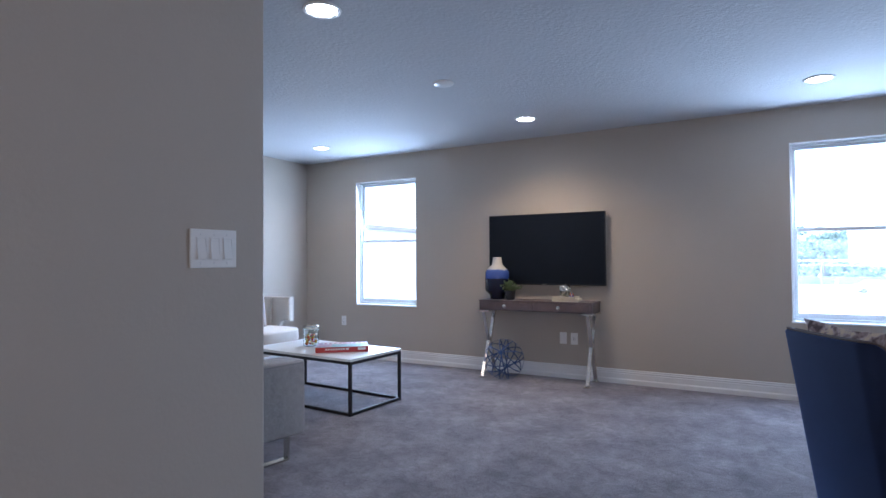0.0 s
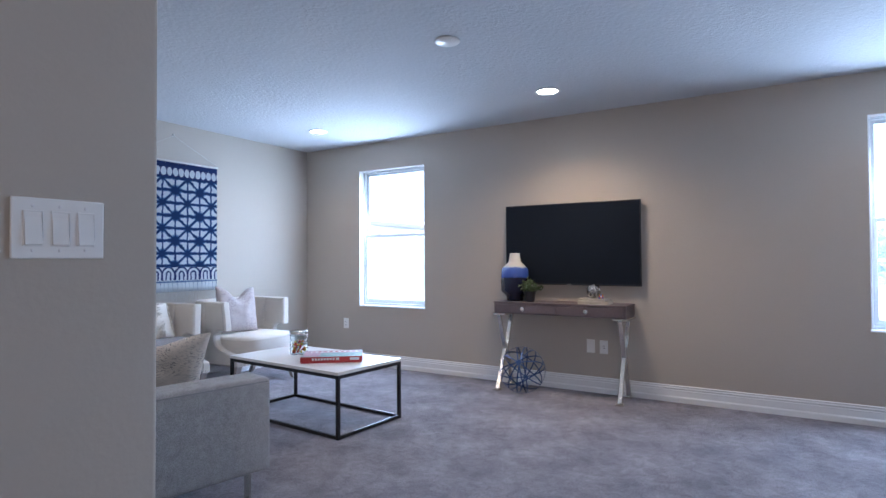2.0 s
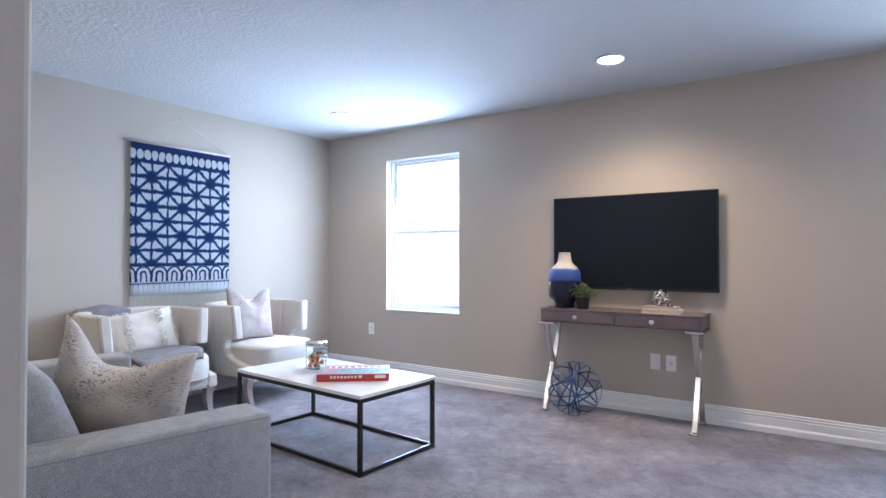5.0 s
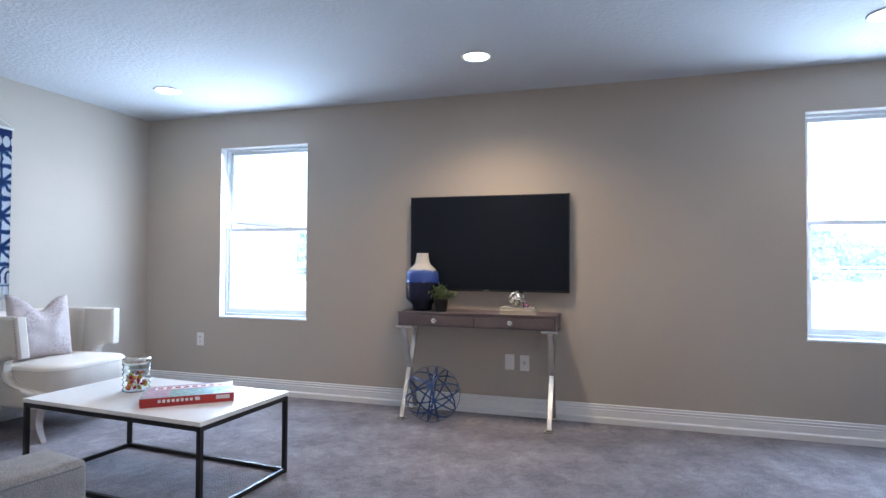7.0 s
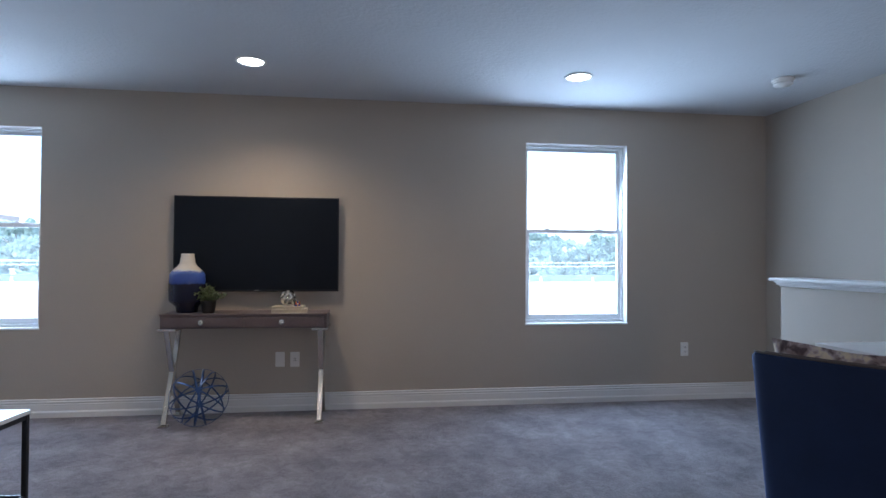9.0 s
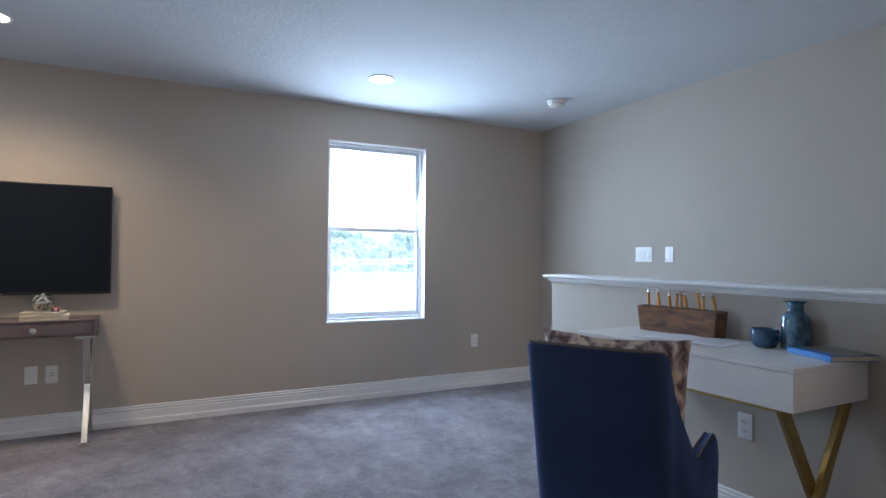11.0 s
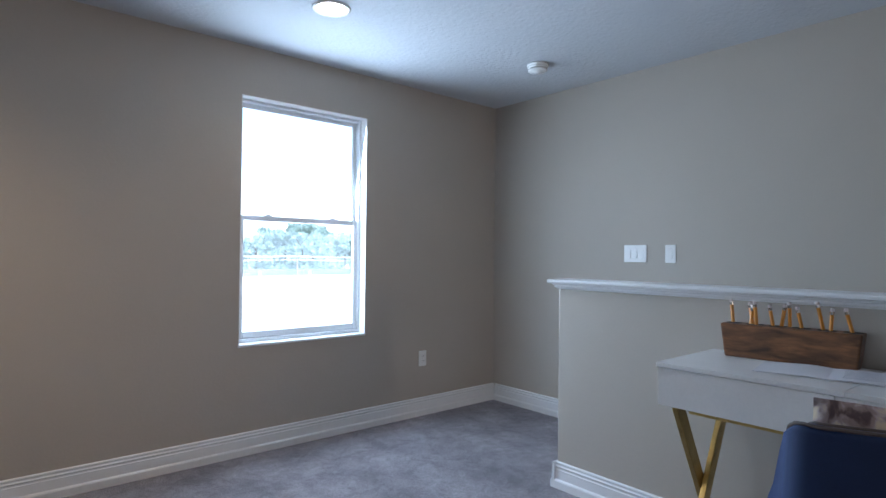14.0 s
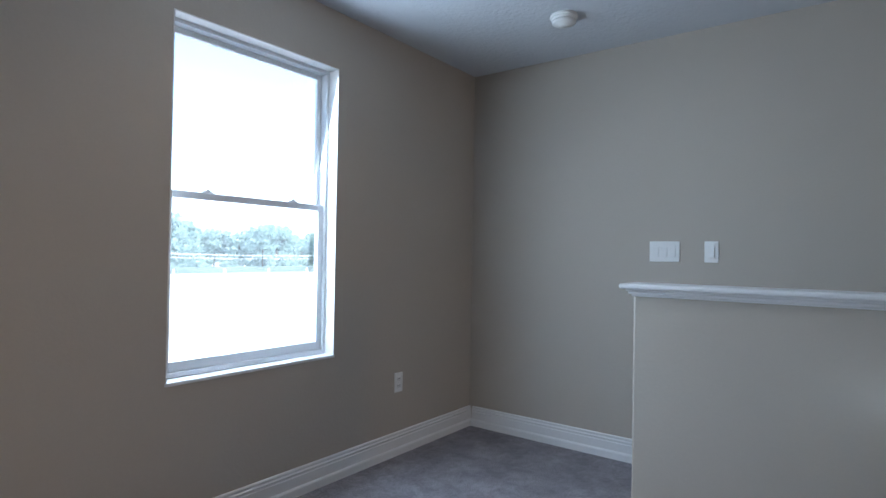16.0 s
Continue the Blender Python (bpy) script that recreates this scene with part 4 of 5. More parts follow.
def tie_dye():
    m = material("indigo_tie_dye", (0.6, 0.6, 0.6), 0.9, var=0.05, bump=0.4, bump_scale=300)
    n, l = m.node_tree.nodes, m.node_tree.links
    def math_(op, a, b=None, c=None):
        k = n.new("ShaderNodeMath")
        k.operation = op
        for i, v in enumerate((a, b, c)):
            if v is None:
                continue
            if isinstance(v, (int, float)):
                k.inputs[i].default_value = v
            else:
                l.new(v, k.inputs[i])
        return k.outputs[0]
    co, sp = n.new("ShaderNodeTexCoord"), n.new("ShaderNodeSeparateXYZ")
    nz = n.new("ShaderNodeTexNoise")
    nz.inputs["Scale"].default_value, nz.inputs["Detail"].default_value = 22, 4
    l.new(co.outputs["Object"], sp.inputs[0])
    l.new(co.outputs["Object"], nz.inputs["Vector"])
    wob = math_("MULTIPLY_ADD", nz.outputs["Fac"], 0.03, -0.015)
    y, z = math_("ADD", math_("ADD", sp.outputs["Y"], wob), -0.044), math_("ADD", math_("ADD", sp.outputs["Z"], wob), 0.11)
    # star cells 0.30 wide and 0.27 high, stars at the nodes and half nodes
    cy, cz = 0.252, 0.232
    py = math_("ABSOLUTE", math_("SUBTRACT", math_("FRACT", math_("DIVIDE", y, cy)), 0.5))
    pz = math_("ABSOLUTE", math_("SUBTRACT", math_("FRACT", math_("DIVIDE", z, cz)), 0.5))
    # py, pz in 0..0.5; star points at (0,0) and (0.5,0.5)
    diag1 = math_("ABSOLUTE", math_("SUBTRACT", py, pz))
    axis_y, axis_z = py, pz
    edge_y, edge_z = math_("SUBTRACT", 0.5, py), math_("SUBTRACT", 0.5, pz)
    q = math_("MINIMUM", math_("MULTIPLY", diag1, 1.15), math_("MINIMUM", math_("MULTIPLY", axis_y, 2.4), math_("MINIMUM", math_("MULTIPLY", edge_y, 2.4), math_("MINIMUM", math_("MULTIPLY", axis_z, 1.15), math_("MULTIPLY", edge_z, 1.3)))))
    r1 = math_("SQRT", math_("ADD", math_("MULTIPLY", py, py), math_("MULTIPLY", pz, pz)))
    r2 = math_("SQRT", math_("ADD", math_("MULTIPLY", edge_y, edge_y), math_("MULTIPLY", edge_z, edge_z)))
    star = math_("MULTIPLY", math_("SUBTRACT", math_("MINIMUM", r1, math_("ADD", r2, 0.05)), 0.09), 0.6)
    q = math_("MINIMUM", q, star)
    big = n.new("ShaderNodeTexNoise")
    big.inputs["Scale"].default_value = 9
    l.new(co.outputs["Object"], big.inputs["Vector"])
    q = math_("ADD", q, math_("MULTIPLY_ADD", big.outputs["Fac"], 0.05, -0.03))
    ramp = n.new("ShaderNodeValToRGB")
    cr = ramp.color_ramp
    cr.elements[0].position, cr.elements[0].color = 0.032, (0.006, 0.03, 0.13, 1)
    cr.elements[1].position, cr.elements[1].color = 0.098, (0.72, 0.75, 0.80, 1)
    k = cr.elements.new(0.06)
    k.color = (0.07, 0.16, 0.36, 1)
    l.new(q, ramp.inputs["Fac"])
    # top: dark hem, row of pale ovals, dark line; bottom: pale with faint dark drips
    zz = sp.outputs["Z"]
    oy = math_("ABSOLUTE", math_("SUBTRACT", math_("FRACT", math_("DIVIDE", y, 0.058)), 0.5))
    oz = math_("DIVIDE", math_("ABSOLUTE", math_("SUBTRACT", zz, 1.105)), 0.042)
    ov = math_("ADD", math_("MULTIPLY", math_("MULTIPLY", oy, oy), 4.2), math_("MULTIPLY", oz, oz))
    ramp2 = n.new("ShaderNodeValToRGB")
    c2 = ramp2.color_ramp
    c2.elements[0].position, c2.elements[0].color = 0.75, (0.72, 0.75, 0.80, 1)
    c2.elements[1].position, c2.elements[1].color = 0.98, (0.012, 0.03, 0.14, 1)
    l.new(ov, ramp2.inputs["Fac"])
    mx = n.new("ShaderNodeMix")
    mx.data_type = "RGBA"
    hy = math_("MULTIPLY", math_("ABSOLUTE", math_("SUBTRACT", math_("FRACT", math_("DIVIDE", y, 0.126)), 0.5)), 0.126)
    hz = math_("MAXIMUM", math_("SUBTRACT", zz, 0.165), 0.0)
    hr = math_("SQRT", math_("ADD", math_("MULTIPLY", hy, hy), math_("MULTIPLY", hz, hz)))
    arch = math_("SUBTRACT", 1.4, math_("MULTIPLY", math_("MINIMUM", math_("ABSOLUTE", math_("SUBTRACT", hr, 0.022)), math_("ABSOLUTE", math_("SUBTRACT", hr, 0.060))), 70.0))
    row2 = math_("MULTIPLY", math_("GREATER_THAN", zz, 0.105), math_("LESS_THAN", zz, 0.225))
    ov = math_("ADD", math_("MULTIPLY", ov, math_("SUBTRACT", 1.0, row2)), math_("MULTIPLY", arch, row2))
    l.new(ov, ramp2.inputs["Fac"])
    l.new(math_("MAXIMUM", math_("GREATER_THAN", zz, 1.055), row2), mx.inputs["Factor"])
    l.new(ramp.outputs["Color"], mx.inputs["A"])
    l.new(ramp2.outputs["Color"], mx.inputs["B"])
    # bottom drips
    dy = math_("ABSOLUTE", math_("SUBTRACT", math_("FRACT", math_("DIVIDE", y, 0.042)), 0.5))
    ramp3 = n.new("ShaderNodeValToRGB")
    c3 = ramp3.color_ramp
    c3.elements[0].position, c3.elements[0].color = 0.03, (0.05, 0.11, 0.28, 1)
    c3.elements[1].position, c3.elements[1].color = 0.12, (0.72, 0.74, 0.77, 1)
    zline = math_("MULTIPLY", math_("ABSOLUTE", math_("SUBTRACT", zz, 0.092)), 9.0)
    l.new(math_("MINIMUM", math_("ADD", dy, math_("MULTIPLY", math_("MAXIMUM", math_("SUBTRACT", 0.105, zz), 0.0), 0.9)), math_("ADD", zline, 0.02)), ramp3.inputs["Fac"])
    mx2 = n.new("ShaderNodeMix")
    mx2.data_type = "RGBA"
    l.new(math_("LESS_THAN", math_("ADD", zz, 0.0), 0.105), mx2.inputs["Factor"])
    l.new(mx.outputs["Result"], mx2.inputs["A"])
    l.new(ramp3.outputs["Color"], mx2.inputs["B"])
    l.new(mx2.outputs["Result"], n["Principled BSDF"].inputs["Base Color"])
    return m


TX = WEST + 0.012
e = thing("tapestry", pose(TX, 3.568, 0.86), "indigo and white tie-dyed wall hanging on a pale rod", "tapestry")
bm = bmesh.new()
n1, n2 = 36, 24
g_ = [[bm.verts.new((0.012 + 0.006 * math.sin(i * 0.7) * (1 - j / n2) + 0.003 * noise.noise(Vector((i * 0.3, j * 0.3, 0))), 0.865 * i / n1, 1.205 * j / n2)) for j in range(n2 + 1)] for i in range(n1 + 1)]
for i in range(n1):
    for j in range(n2):
        bm.faces.new((g_[i][j], g_[i + 1][j], g_[i + 1][j + 1], g_[i][j + 1]))
bmesh.ops.solidify(bm, geom=bm.faces[:], thickness=0.004)
part("cloth", bm, tie_dye(), e, smooth=True)
M_FRINGE = material("white_cotton", (0.62, 0.61, 0.58), 0.9, var=0.05, bump=0.2)
bm = bmesh.new()
for k in range(110):
    y = 0.005 + 0.855 * k / 109
    L = random.uniform(0.09, 0.12)
    tube([(0.012, y, 0.0), (0.013, y + random.uniform(-0.004, 0.004), -L / 2), (0.012, y + random.uniform(-0.006, 0.006), -L)], 0.0016, 4, bm=bm)
tagged(part("fringe", bm, M_FRINGE, e, "white cotton fringe"), kind="stuff")
part("rod", tube([(0.012, -0.05, 1.2), (0.012, 0.872, 1.2)], 0.009, 12), M_FRINGE, e, "pale wooden rod", smooth=True)
part("cord", tube([(0.008, -0.02, 1.21), (0.004, 0.41, 1.44), (0.008, 0.88, 1.21)], 0.0022, 6), M_FRINGE, e, "thin white cord", smooth=True)
part("hook", tube([(-0.012, 0.41, 1.45), (0.006, 0.41, 1.452)], 0.006, 8), M_FRINGE, e)

# ---- desk and what stands on it ----
DX0, DX1, DY0, DY1, DZ = 0.712, 1.172, 2.36, 3.425, 0.817
desk = thing("writing_desk", pose(0, 0, 0), "white writing desk with drawers on crossed gold legs", "desk")
for a, b in ((DY0 - 0.004, 2.868), (2.870, DY1 + 0.004)):
    part("desktop", box(DX0 - 0.004, DX1, a, b, DZ - 0.016, DZ, 0.0015), M_TOP, desk)
part("body", box(DX0 + 0.012, DX1 - 0.004, DY0, DY1, DZ - 0.15, DZ - 0.017, 0.002), M_TOP, desk)
dm = (DY0 + DY1) / 2
for a, b in ((DY0 + 0.001, dm - 0.0015), (dm + 0.0015, DY1 - 0.001)):
    part("drawer", box(DX0, DX0 + 0.0118, a, b, DZ - 0.15, DZ - 0.018, 0.0015), M_TOP, desk)
for y in (DY0 + 0.06, DY1 - 0.06):
    for (a, b), dy in (((DX0 + 0.05, DX1 - 0.05), 0.0), ((DX1 - 0.05, DX0 + 0.05), 0.0)):
        bm = bmesh.new()
        add_beam(bm, (a, y + (0.011 if a < b else -0.011), DZ - 0.151), (b, y + (0.011 if a < b else -0.011), 0.0), 0.05, 0.021, (0, 1, 0), 0.002)
        for v in bm.verts:
            v.co.z = max(v.co.z, 0.0)
        part("leg", bm, M_GOLD, desk, "brushed gold crossed leg")
for x in (DX0 + 0.07, DX1 - 0.09):
    part("rail", box(x - 0.012, x + 0.012, DY0 + 0.085, DY1 - 0.085, DZ - 0.176, DZ - 0.151, 0.002), M_GOLD, desk, "gold rail")

M_WALNUT = material("walnut_block", (0.10, 0.038, 0.017), 0.4, var=0.35, scale=14, fine=0.2, fine_scale=55, bump=0.4, bump_scale=60, second=(0.34, 0.15, 0.055))
wn_, wl_ = M_WALNUT.node_tree.nodes, M_WALNUT.node_tree.links
grain = wn_.new("ShaderNodeMapping")
grain.inputs["Scale"].default_value = (1.3, 0.45, 2.0)
wl_.new(next(k for k in wn_ if k.type == "TEX_COORD").outputs["Object"], grain.inputs[0])
for k in [k for k in wn_ if k.type == "TEX_NOISE"]:
    k.inputs["Distortion"].default_value = 0.6
    wl_.new(grain.outputs[0], k.inputs["Vector"])
M_PENCIL = material("pencil_yellow", (0.65, 0.27, 0.03), 0.4, var=0.05, fine=0, bump=0)
M_ERASER = material("eraser", (0.7, 0.62, 0.6), 0.8, var=0.05, fine=0, bump=0)
e = thing("pencil_block", pose(1.094, 3.13, DZ, 0, 0, 4), "walnut block holding yellow pencils on the desk", "pencil holder")
BL, BD, BH = 0.222, 0.044, 0.124
bm = bmesh.new()
add_box(bm, -BD, BD, -BL, BL, 0, BH, 0.006, 2)
for v in bm.verts:
    k = 0.93 + 0.07 * v.co.z / BH
    v.co.x *= k
    v.co.y *= k
    v.co.x += 0.002 * noise.noise(v.co * 30)
block = part("block", bm, M_WALNUT, e)
HOLES = [-0.19, -0.115, -0.04, 0.035, 0.11, 0.185]
for y in HOLES:
    part("hole", lathe([(0.03, 0.0), (0.03, 0.0008), (0.002, 0.0009)], 24, closed_top=True), M_DARK, block, "dark bored hole", at=pose(0, y, BH + 0.0002))
PENCILS = [(0.19, 4, 6, 0.11), (0.13, -3, -8, 0.095), (0.115, 6, 9, 0.105), (0.10, -8, 2, 0.11), (0.045, 4, 10, 0.1), (0.03, -6, -9, 0.105), (0.0, 3, 2, 0.11), (-0.045, -4, 10, 0.1), (-0.11, 5, 12, 0.12), (-0.125, -4, -4, 0.1), (-0.195, 3, 14, 0.105)]
for y, rx, ry, L in PENCILS:
    p = thing("pencil", e.matrix_world @ pose(random.uniform(-0.015, 0.015), y, BH - 0.03, -ry, rx, 0), "yellow pencil standing eraser up in the block", "pencil", "pencils in the walnut block")
    L *= 1.05
    part("barrel", lathe([(0.0066, 0), (0.0066, L - 0.016)], 6, closed_top=True), M_PENCIL, p)
    part("ferrule", lathe([(0.0068, L - 0.018), (0.0068, L - 0.007)], 10, closed_top=True), M_CHROME, p)
    part("eraser", lathe([(0.0064, L - 0.007), (0.0064, L + 0.003), (0.002, L + 0.004)], 10, closed_top=True), M_ERASER, p)

M_BLUECER = material("blue_glaze", (0.03, 0.075, 0.155), 0.22, var=0.25, scale=12, bump=0.05)
M_BLUEGLASS = material("blue_marbled_glass", (0.02, 0.055, 0.13), 0.06, var=0.7, scale=32, bump=0.1, bump_scale=40, second=(0.16, 0.32, 0.46))
e = thing("mug", pose(1.07, 2.69, DZ, 0, 0, -100) @ Matrix.Scale(1.03, 4), "dark blue glazed mug with a pale base", "mug")
part("cup", lathe([(0.034, 0.0), (0.038, 0.004), (0.044, 0.014), (0.05, 0.03), (0.051, 0.074), (0.049, 0.075), (0.046, 0.072), (0.045, 0.03), (0.03, 0.012)], 36, closed_top=True), M_BLUECER, e, smooth=True)
part("handle", tube([(0.046 + 0.026 * math.sin(math.pi * k / 10), 0, 0.02 + 0.044 * k / 10) for k in range(11)], 0.0055, 8), M_BLUECER, e, smooth=True)
part("foot_ring", lathe([(0.0335, 0.0), (0.0385, 0.0035)], 32), M_PAPER, e, smooth=True)
e = thing("vase", pose(1.125, 2.598, DZ) @ Matrix.Diagonal((1.0, 1.0, 1.27, 1)), "small marbled blue glass vase with a flared lip", "vase")
part("body", lathe([(0.045, 0), (0.050, 0.004), (0.0515, 0.015), (0.0515, 0.088), (0.049, 0.103), (0.040, 0.112), (0.031, 0.118), (0.0285, 0.126), (0.0285, 0.143), (0.033, 0.149), (0.044, 0.152), (0.044, 0.154), (0.032, 0.153), (0.025, 0.14)], 40), M_BLUEGLASS, e, smooth=True)
M_BOOKBLUE = material("blue_cover", (0.02, 0.16, 0.50), 0.35, var=0.05, bump=0.02)
M_BOOKPIC = material("picture_cover", (0.13, 0.13, 0.11), 0.35, var=0.5, scale=25, bump=0.02, second=(0.30, 0.28, 0.22))
e = book("book", pose(1.078, 2.438, DZ, 0, 0, 69.5), 0.21, 0.19, 0.022, M_BOOKBLUE, "blue-spined book lying on the desk's end")
part("cover_picture", box(-0.103, 0.103, -0.093, 0.05, 0.0222, 0.0228), M_BOOKPIC, e, "muted printed picture")
M_SHEET = material("white_paper", (0.72, 0.72, 0.76), 0.7, var=0.02, fine=0.01, bump=0.03)
e = thing("notebook", pose(0.955, 2.965, DZ, 0, 0, 10) @ Matrix.Diagonal((1.1, 1.2, 1, 1)), "open notebook with white ruled pages on the desk", "notebook")
for s in (-1, 1):
    bm = bmesh.new()
    vs = []
    for i in range(9):
        t = i / 8
        z = 0.003 + 0.006 * math.sin(math.pi * min(1, t * 1.1)) * (1 - t)
        vs.append([bm.verts.new((u, s * 0.17 * t, z)) for u in (-0.105, 0.105)])
    for a, b in zip(vs, vs[1:]):
        bm.faces.new((a[0], a[1], b[1], b[0]))
    bmesh.ops.recalc_face_normals(bm, faces=bm.faces[:])
    bmesh.ops.solidify(bm, geom=bm.faces[:], thickness=0.0025)
    page = part("page", bm, M_SHEET, e)
M_INK = material("grey_ink", (0.3, 0.3, 0.36), 0.7, var=0.05, fine=0, bump=0)
for k in range(7):
    part("text_line", box(-0.075 + k * 0.02, -0.073 + k * 0.02, -0.15, -0.03, 0.0092, 0.0096), M_INK, e)

# ---- desk chair ----


def desk_chair(m):
    """Faces local +y; origin at the floor under the seat."""
    e = thing("desk_chair", m, "navy upholstered desk chair with a sweeping back and taupe piping", "chair")
    # shell: wraps from one arm tip round the back to the other
    cols, n = [], 76
    for i in range(n + 1):
        s = i / n * 2 - 1
        a = abs(s)
        if a < 0.5:
            x, y = s / 0.5 * 0.181, -0.25 + 0.015 * (a / 0.5) ** 2
        elif a < 0.62:
            t = (a - 0.5) / 0.12
            x, y = math.copysign(0.181 + 0.02 * math.sin(t * math.pi / 2), s), -0.23 + 0.05 * (1 - math.cos(t * math.pi / 2)) + 0.01 * t
        else:
            t = (a - 0.62) / 0.38
            x, y = math.copysign(0.201 + 0.036 * math.sin(min(1, t / 0.5) * math.pi / 2) + 0.04 * t, s), -0.17 + 0.36 * t
        if a < 0.53:
            zt = 0.908
        elif a < 0.59:
            zt = 0.908 - 0.022 * ((a - 0.53) / 0.06) ** 2
        elif a < 0.75:
            t = (a - 0.59) / 0.16
            zt = 0.886 - 0.341 * t - 0.02 * math.sin(math.pi * t)
        elif a < 0.95:
            t = (a - 0.75) / 0.2
            zt = 0.545 - 0.012 * math.sin(math.pi * min(1, t * 3)) + 0.02 * t * t * (3 - 2 * t)
        else:
            zt = 0.565 - 0.08 * ((a - 0.95) / 0.05) ** 2
        cols.append((x, y, zt))
    bm = bmesh.new()
    rows = []
    th = 0.045
    for i, (x, y, zt) in enumerate(cols):
        p0, p1 = Vector(cols[max(i - 1, 0)][:2]), Vector(cols[min(i + 1, n)][:2])
        t = (p1 - p0).normalized()
        nrm = Vector((t.y, -t.x))
        if nrm.dot(Vector((x, y - 0.05))) < 0:
            nrm = -nrm
        col = []
        zb = 0.22
        for z, o in [(zb, 0.0), (zb + 0.02, th * 0.5), (zb + (zt - zb) * 0.5, th * 0.5), (zt - 0.012, th * 0.5), (zt - 0.003, th * 0.3), (zt, 0), (zt - 0.003, -th * 0.3), (zt - 0.012, -th * 0.5), (zb + (zt - zb) * 0.5, -th * 0.5), (zb + 0.02, -th * 0.5)]:
            h_ = (z - 0.22)
            taper = 0.96 + 0.05 * h_ / 0.68
            ly = -0.17 * h_ * (1 if y < -0.1 else max(0, 1 - (y + 0.1) / 0.2))
            col.append(bm.verts.new(((x + nrm.x * o) * taper, y + nrm.y * o + ly + 0.04, z)))
        rows.append(col)
    c = len(rows[0])
    for a, b in zip(rows, rows[1:]):
        for k in range(c):
            bm.faces.new((a[k], a[(k + 1) % c], b[(k + 1) % c], b[k]))
    bm.faces.new(rows[0])
    bm.faces.new(rows[-1][::-1])
    edge = [r[4].co.copy() + Vector((0, 0, 0.003)) for r in rows]
    inner_edge = [r[6].co.copy() + Vector((0, 0, 0.002)) for r in rows]
    bmesh.ops.recalc_face_normals(bm, faces=bm.faces[:])
    part("backrest", bm, M_CHAIR, e, smooth=True)
    part("piping", tube(edge, 0.0035, 6), M_WELT, e, "taupe piping", smooth=True)
    part("piping", tube(inner_edge, 0.0032, 6), M_WELT, e, "taupe piping", smooth=True)
    part("seat_base", box(-0.22, 0.22, -0.19, 0.26, 0.24, 0.35, 0.02, 3), M_CHAIR, e, smooth=True)
    part("seat_cushion", soft_box(-0.215, 0.215, -0.17, 0.28, 0.351, 0.45, 0.03, 0.012, 6), M_CHAIR, e, smooth=True)
    for sx in (-1, 1):
        for sy, yy in ((-1, -0.17), (1, 0.22)):
            part("leg", lathe([(0.011, 0), (0.013, 0.02), (0.02, 0.26)], 14, closed_top=True), M_DARKWOOD, e, "dark tapered leg", smooth=True, at=pose(sx * 0.19, yy, 0, 5 * sy, sx * 5, 0))
    return e


CH = pose(0.285, 2.715, 0, 0, 0, -60)
desk_chair(CH)


def painted_fabric():
    m = material("brown_painterly_fabric", (0.5, 0.42, 0.36), 0.8, var=0.05, bump=0.4, bump_scale=300)
    n, l = m.node_tree.nodes, m.node_tree.links
    co, mp, vo, r = n.new("ShaderNodeTexCoord"), n.new("ShaderNodeMapping"), n.new("ShaderNodeTexNoise"), n.new("ShaderNodeValToRGB")
    mp.inputs["Scale"].default_value = (32, 32, 13)
    vo.inputs["Scale"].default_value, vo.inputs["Detail"].default_value, vo.inputs["Distortion"].default_value = 1.0, 3.0, 0.4
    cr = r.color_ramp
    cr.elements[0].position, cr.elements[0].color = 0.37, (0.10, 0.07, 0.075, 1)
    cr.elements[1].position, cr.elements[1].color = 0.62, (0.70, 0.60, 0.44, 1)
    for p, c in ((0.41, (0.15, 0.105, 0.10)), (0.44, (0.28, 0.21, 0.20)), (0.50, (0.36, 0.28, 0.27)), (0.53, (0.48, 0.40, 0.40)), (0.57, (0.62, 0.53, 0.42))):
        k = cr.elements.new(p)
        k.color = (*c, 1)
    l.new(co.outputs["Object"], mp.inputs[0])
    l.new(mp.outputs[0], vo.inputs["Vector"])
    l.new(vo.outputs["Fac"], r.inputs["Fac"])
    l.new(r.outputs["Color"], n["Principled BSDF"].inputs["Base Color"])
    return m


pillow(CH @ pose(0.024, -0.065, 0.46, 20, 0, 8), 0.43, 0.515, 0.13, painted_fabric(), "brown and cream painterly throw pillow on the desk chair", 0.0, 11, 0.0, 0.045)

# ---- outdoors ----
M_GROUND = material("pale_dry_ground", (0.29, 0.28, 0.255), 0.95, var=0.12, scale=0.2, fine=0.1, fine_scale=3, bump=0.2, bump_scale=4)
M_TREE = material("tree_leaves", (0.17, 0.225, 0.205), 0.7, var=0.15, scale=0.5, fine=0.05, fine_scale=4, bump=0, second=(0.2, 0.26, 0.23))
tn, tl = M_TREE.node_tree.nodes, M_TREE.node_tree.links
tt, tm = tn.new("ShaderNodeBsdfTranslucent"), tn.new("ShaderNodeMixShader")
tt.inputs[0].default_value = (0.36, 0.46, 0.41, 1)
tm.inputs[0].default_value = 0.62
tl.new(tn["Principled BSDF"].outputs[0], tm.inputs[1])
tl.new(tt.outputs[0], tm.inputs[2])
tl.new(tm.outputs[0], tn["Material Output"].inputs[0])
M_BARK = material("bark", (0.09, 0.07, 0.05), 0.9, var=0.2, bump=0.3, bump_scale=8)
# dark green-grey: the shade beneath the trees, put into the panels' colour
M_FENCE_SHADE = material("fence_tree_shade", (0.055, 0.075, 0.075), 0.8, var=0.2, scale=0.3, bump=0)
M_ROOF = material("pale_roof", (0.42, 0.42, 0.43), 0.8, var=0.08, scale=1, bump=0.1)
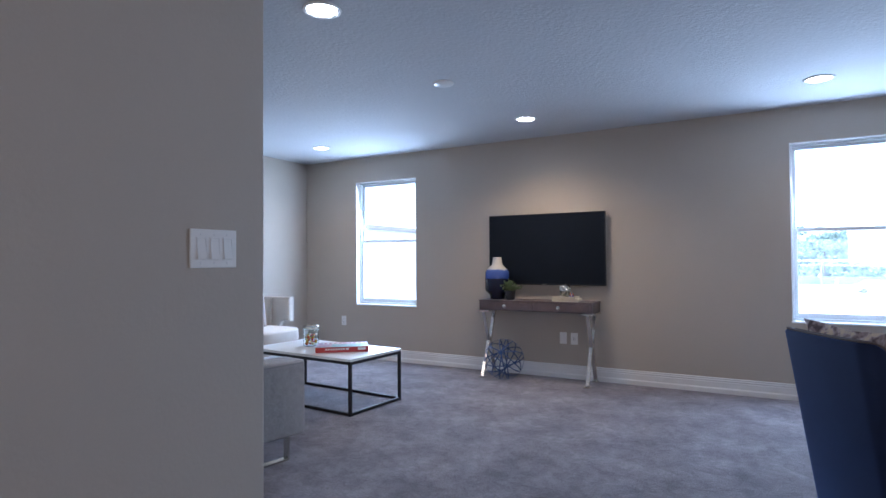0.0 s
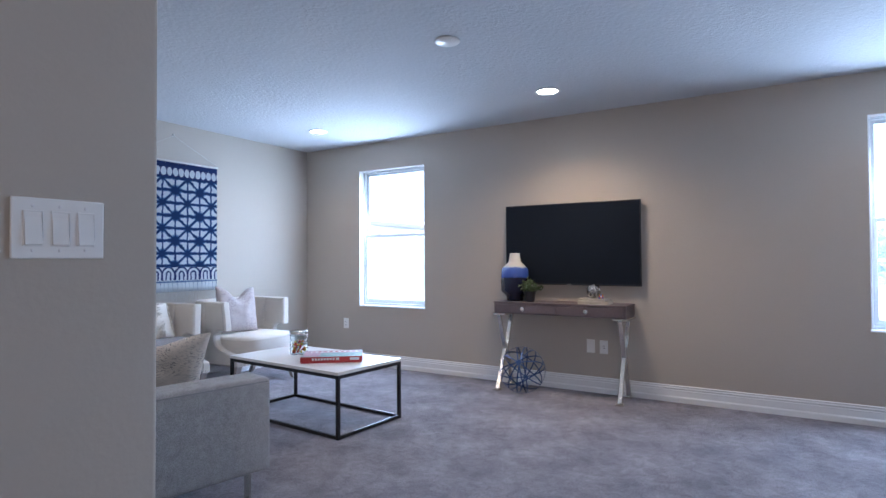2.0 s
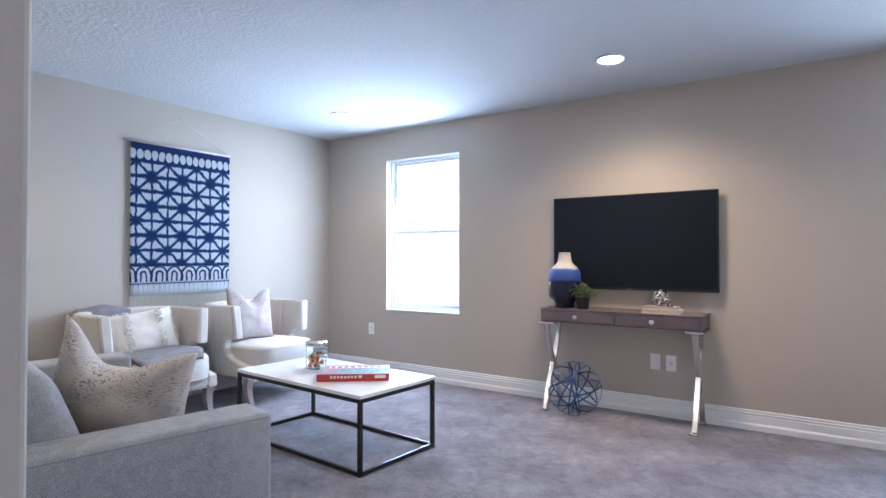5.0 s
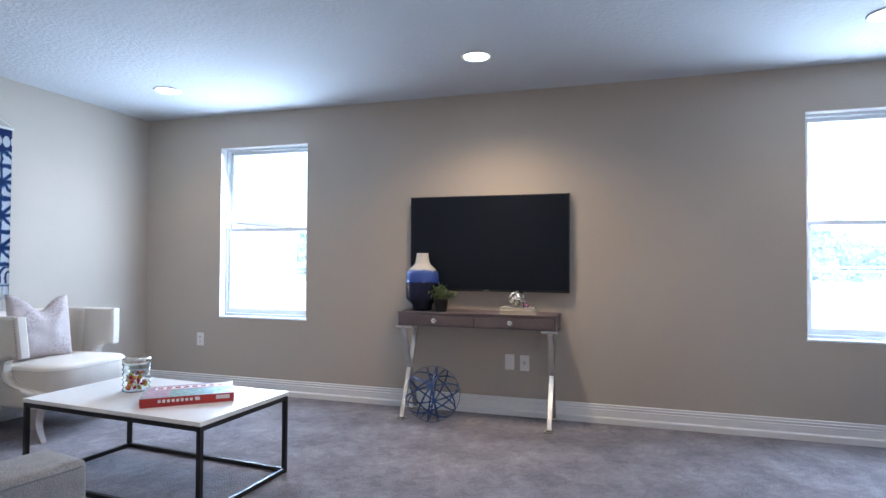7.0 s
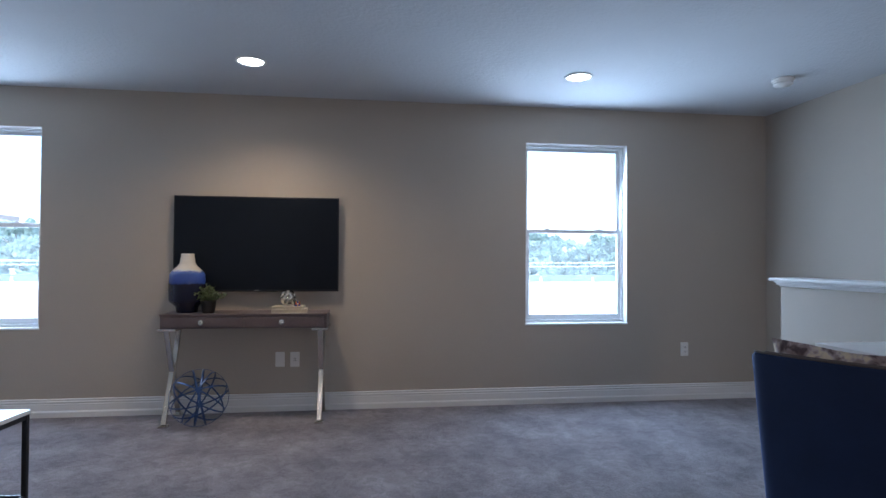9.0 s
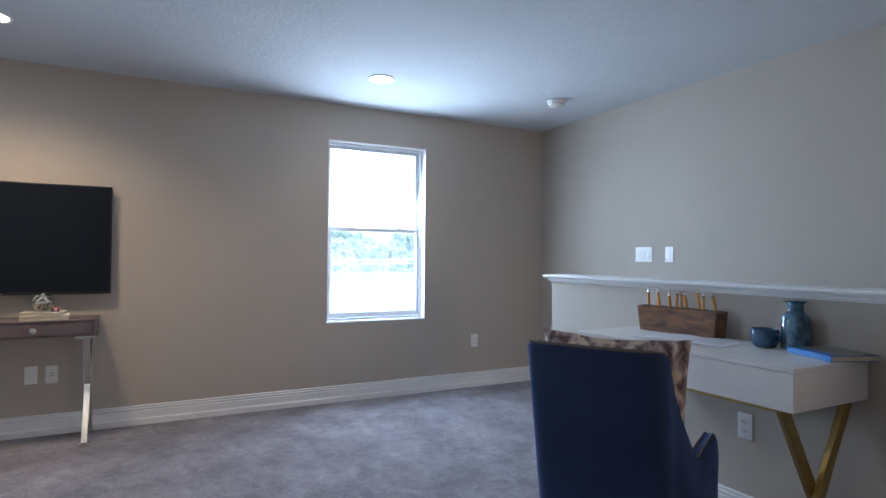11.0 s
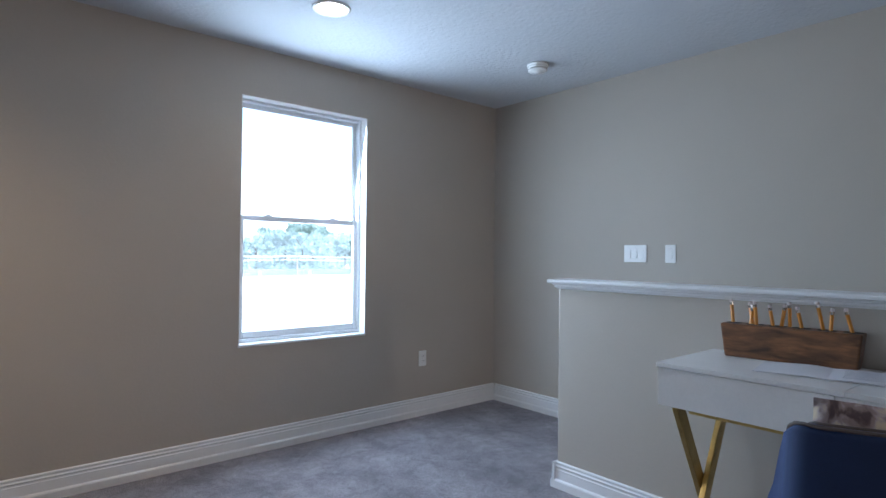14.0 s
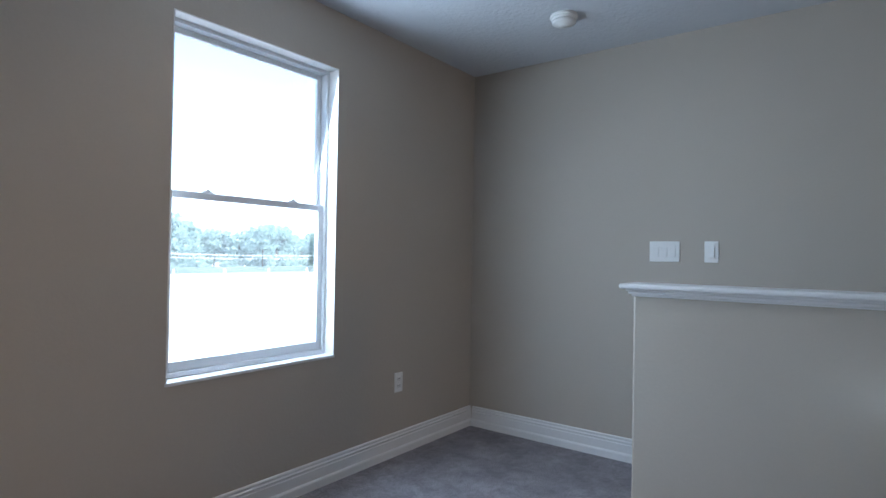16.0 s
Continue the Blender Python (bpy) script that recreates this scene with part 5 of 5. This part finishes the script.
M_STUCCO = material("white_stucco", (0.7, 0.7, 0.68), 0.85, var=0.04, scale=1, bump=0.2)
G = -3.0
structure("ground", box(-900, 900, -900, 900, G - 1, G), M_GROUND, "pale sunlit open ground", "ground")
structure("wall_house", box(WEST - T, EAST + T, SOUTH - T, NORTH + T, G, -0.21), M_STUCCO, "white stucco lower storey", "wall")
structure("roof", box(WEST - 0.2, EAST + 0.2, SOUTH - 0.2, NORTH + T, H + 0.16, H + 0.4), M_ROOF, "plain roof over the room", "roof")

def tree(x, y, h, w, seed):
    rnd = random.Random(seed)
    e = thing("tree", pose(x, y, G), "broad green tree at the far side of the open ground", "tree", "row of far trees")
    bm = bmesh.new()
    tube([(0, 0, 0), (0.1, 0, h * 0.3), (-0.1, 0.1, h * 0.65)], 0.25, 7, bm=bm)
    for k in range(5):
        a = k * 1.3
        tube([(0, 0, h * (0.3 + 0.06 * k)), (math.cos(a) * w * 0.3, math.sin(a) * w * 0.3, h * (0.5 + 0.06 * k))], 0.1, 5, bm=bm)
    part("trunk", bm, M_BARK, e)
    verts, faces = [], []
    for c in range(44):
        a, r = rnd.uniform(0, 6.283), w * 0.5 * math.sqrt(rnd.random())
        cz = h * rnd.uniform(0.12, 0.92)
        r *= 1.15 - 0.55 * (cz / h)
        cx, cy, cr = r * math.cos(a), r * math.sin(a), rnd.uniform(0.9, 1.7)
        for _ in range(34):
            d = Vector((rnd.gauss(0, 1), rnd.gauss(0, 1), rnd.gauss(0, 0.8))).normalized() * cr * rnd.uniform(0.5, 1.1)
            p = Vector((cx, cy, cz)) + d
            u = Vector((rnd.uniform(-1, 1), rnd.uniform(-1, 1), rnd.uniform(-1, 1))).normalized() * rnd.uniform(0.4, 0.75)
            v = u.cross(Vector((rnd.uniform(-1, 1), rnd.uniform(-1, 1), rnd.uniform(-1, 1)))).normalized() * u.length * 0.7
            i = len(verts)
            verts += [p - u, p + v, p + u, p - v]
            faces.append((i, i + 1, i + 2, i + 3))
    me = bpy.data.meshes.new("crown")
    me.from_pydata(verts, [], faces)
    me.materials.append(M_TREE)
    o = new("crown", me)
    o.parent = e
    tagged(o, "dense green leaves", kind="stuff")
    return e


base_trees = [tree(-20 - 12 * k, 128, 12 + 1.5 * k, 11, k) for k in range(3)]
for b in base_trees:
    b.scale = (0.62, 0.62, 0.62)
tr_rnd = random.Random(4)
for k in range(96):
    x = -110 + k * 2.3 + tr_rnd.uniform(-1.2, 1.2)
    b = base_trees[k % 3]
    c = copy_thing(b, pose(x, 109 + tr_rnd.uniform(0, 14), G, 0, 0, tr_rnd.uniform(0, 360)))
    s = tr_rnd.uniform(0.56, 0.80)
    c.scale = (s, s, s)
e = thing("fence", pose(0, 102, G), "long low fence band coloured dark as the shade under the trees", "fence")
# unbroken band that stands in for the shade at the trees' foot
part("panels", box(-110, 130, 0, 0.1, 0.1, 1.3), M_FENCE_SHADE, e)
for k in range(25):
    part("post", box(-110 + k * 10, -109.7 + k * 10, -0.15, 0.25, 0, 0.9), M_STUCCO, e)
for x in (-30, 8, 46):
    e = thing("utility_pole", pose(x, 99, G), "short grey wooden utility pole", "utility pole", "utility poles")
    part("pole", lathe([(0.16, 0), (0.11, 4.2)], 10, closed_top=True), M_BARK, e)
    part("crossarm", box(-1.1, 1.1, -0.08, 0.08, 3.6, 3.72), M_BARK, e)
e = thing("power_lines", pose(0, 99, G), "thin sagging power lines between the poles", "power line")
for z, dx in ((3.75, -1), (3.75, 1), (3.1, 0)):
    pts = []
    for a in (-68, -30, 8, 46):
        for k in range(8):
            t = k / 8
            pts.append((a + 38 * t + dx, 0, z - 0.2 * 4 * t * (1 - t)))
    part("wire", tube(pts, 0.03, 4), M_STUCCO, e)
M_CARP = material("white_car_paint", (0.75, 0.76, 0.78), 0.25, var=0.02, fine=0, bump=0)
e = thing("car", pose(12.0, 82, G, 0, 0, 5), "white parked car on the open ground", "car")
bm = bmesh.new()
prof = [(-2.2, 0.35), (2.2, 0.35), (2.25, 0.75), (1.3, 0.95), (0.7, 1.42), (-1.0, 1.45), (-1.7, 1.0), (-2.2, 0.92)]
a = [bm.verts.new((x, -0.85, z)) for x, z in prof]
b = [bm.verts.new((x, 0.85, z)) for x, z in prof]
for k in range(len(prof)):
    bm.faces.new((a[k], a[(k + 1) % len(prof)], b[(k + 1) % len(prof)], b[k]))
bm.faces.new(a[::-1])
bm.faces.new(b)
part("body", bm, M_CARP, e)
for x in (-1.4, 1.4):
    for y in (-0.86, 0.86):
        part("wheel", lathe([(0.2, -0.1), (0.33, -0.1), (0.34, 0.0), (0.33, 0.1)], 20, closed_top=True), M_DARK, e, at=pose(x, y, 0.34, 90, 0, 0))

e = thing("house", pose(0, 0, G), "white two-storey house with a low pale roof next door", "house")
part("wall", box(-34, -15.4, 11, 24.8, 0, 5.7), M_STUCCO, e)
bm = bmesh.new()
a = [bm.verts.new(p) for p in ((-34.5, 10.5, 5.76), (-15.0, 10.5, 5.76), (-15.0, 25.3, 5.76), (-34.5, 25.3, 5.76))]
c = [bm.verts.new(p) for p in ((-27.1, 17.9, 8.2), (-22.4, 17.9, 8.2))]
for f in ((a[0], a[1], c[1], c[0]), (a[1], a[2], c[1]), (a[2], a[3], c[0], c[1]), (a[3], a[0], c[0]), (a[3], a[2], a[1], a[0])):
    bm.faces.new(f)
part("roof", bm, M_ROOF, e)
M_FASCIA = material("tan_fascia", (0.30, 0.27, 0.25), 0.7, var=0.08, scale=2, bump=0.05)
part("fascia", box(-15.0, -14.95, 10.5, 25.3, 5.58, 5.755), M_FASCIA, e, "tan eave board")
part("fascia", box(-34.5, -15.0, 10.44, 10.49, 5.52, 5.755), M_FASCIA, e, "tan eave board")
part("soffit", box(-15.39, -15.01, 10.5, 25.3, 5.53, 5.55), M_STUCCO, e)
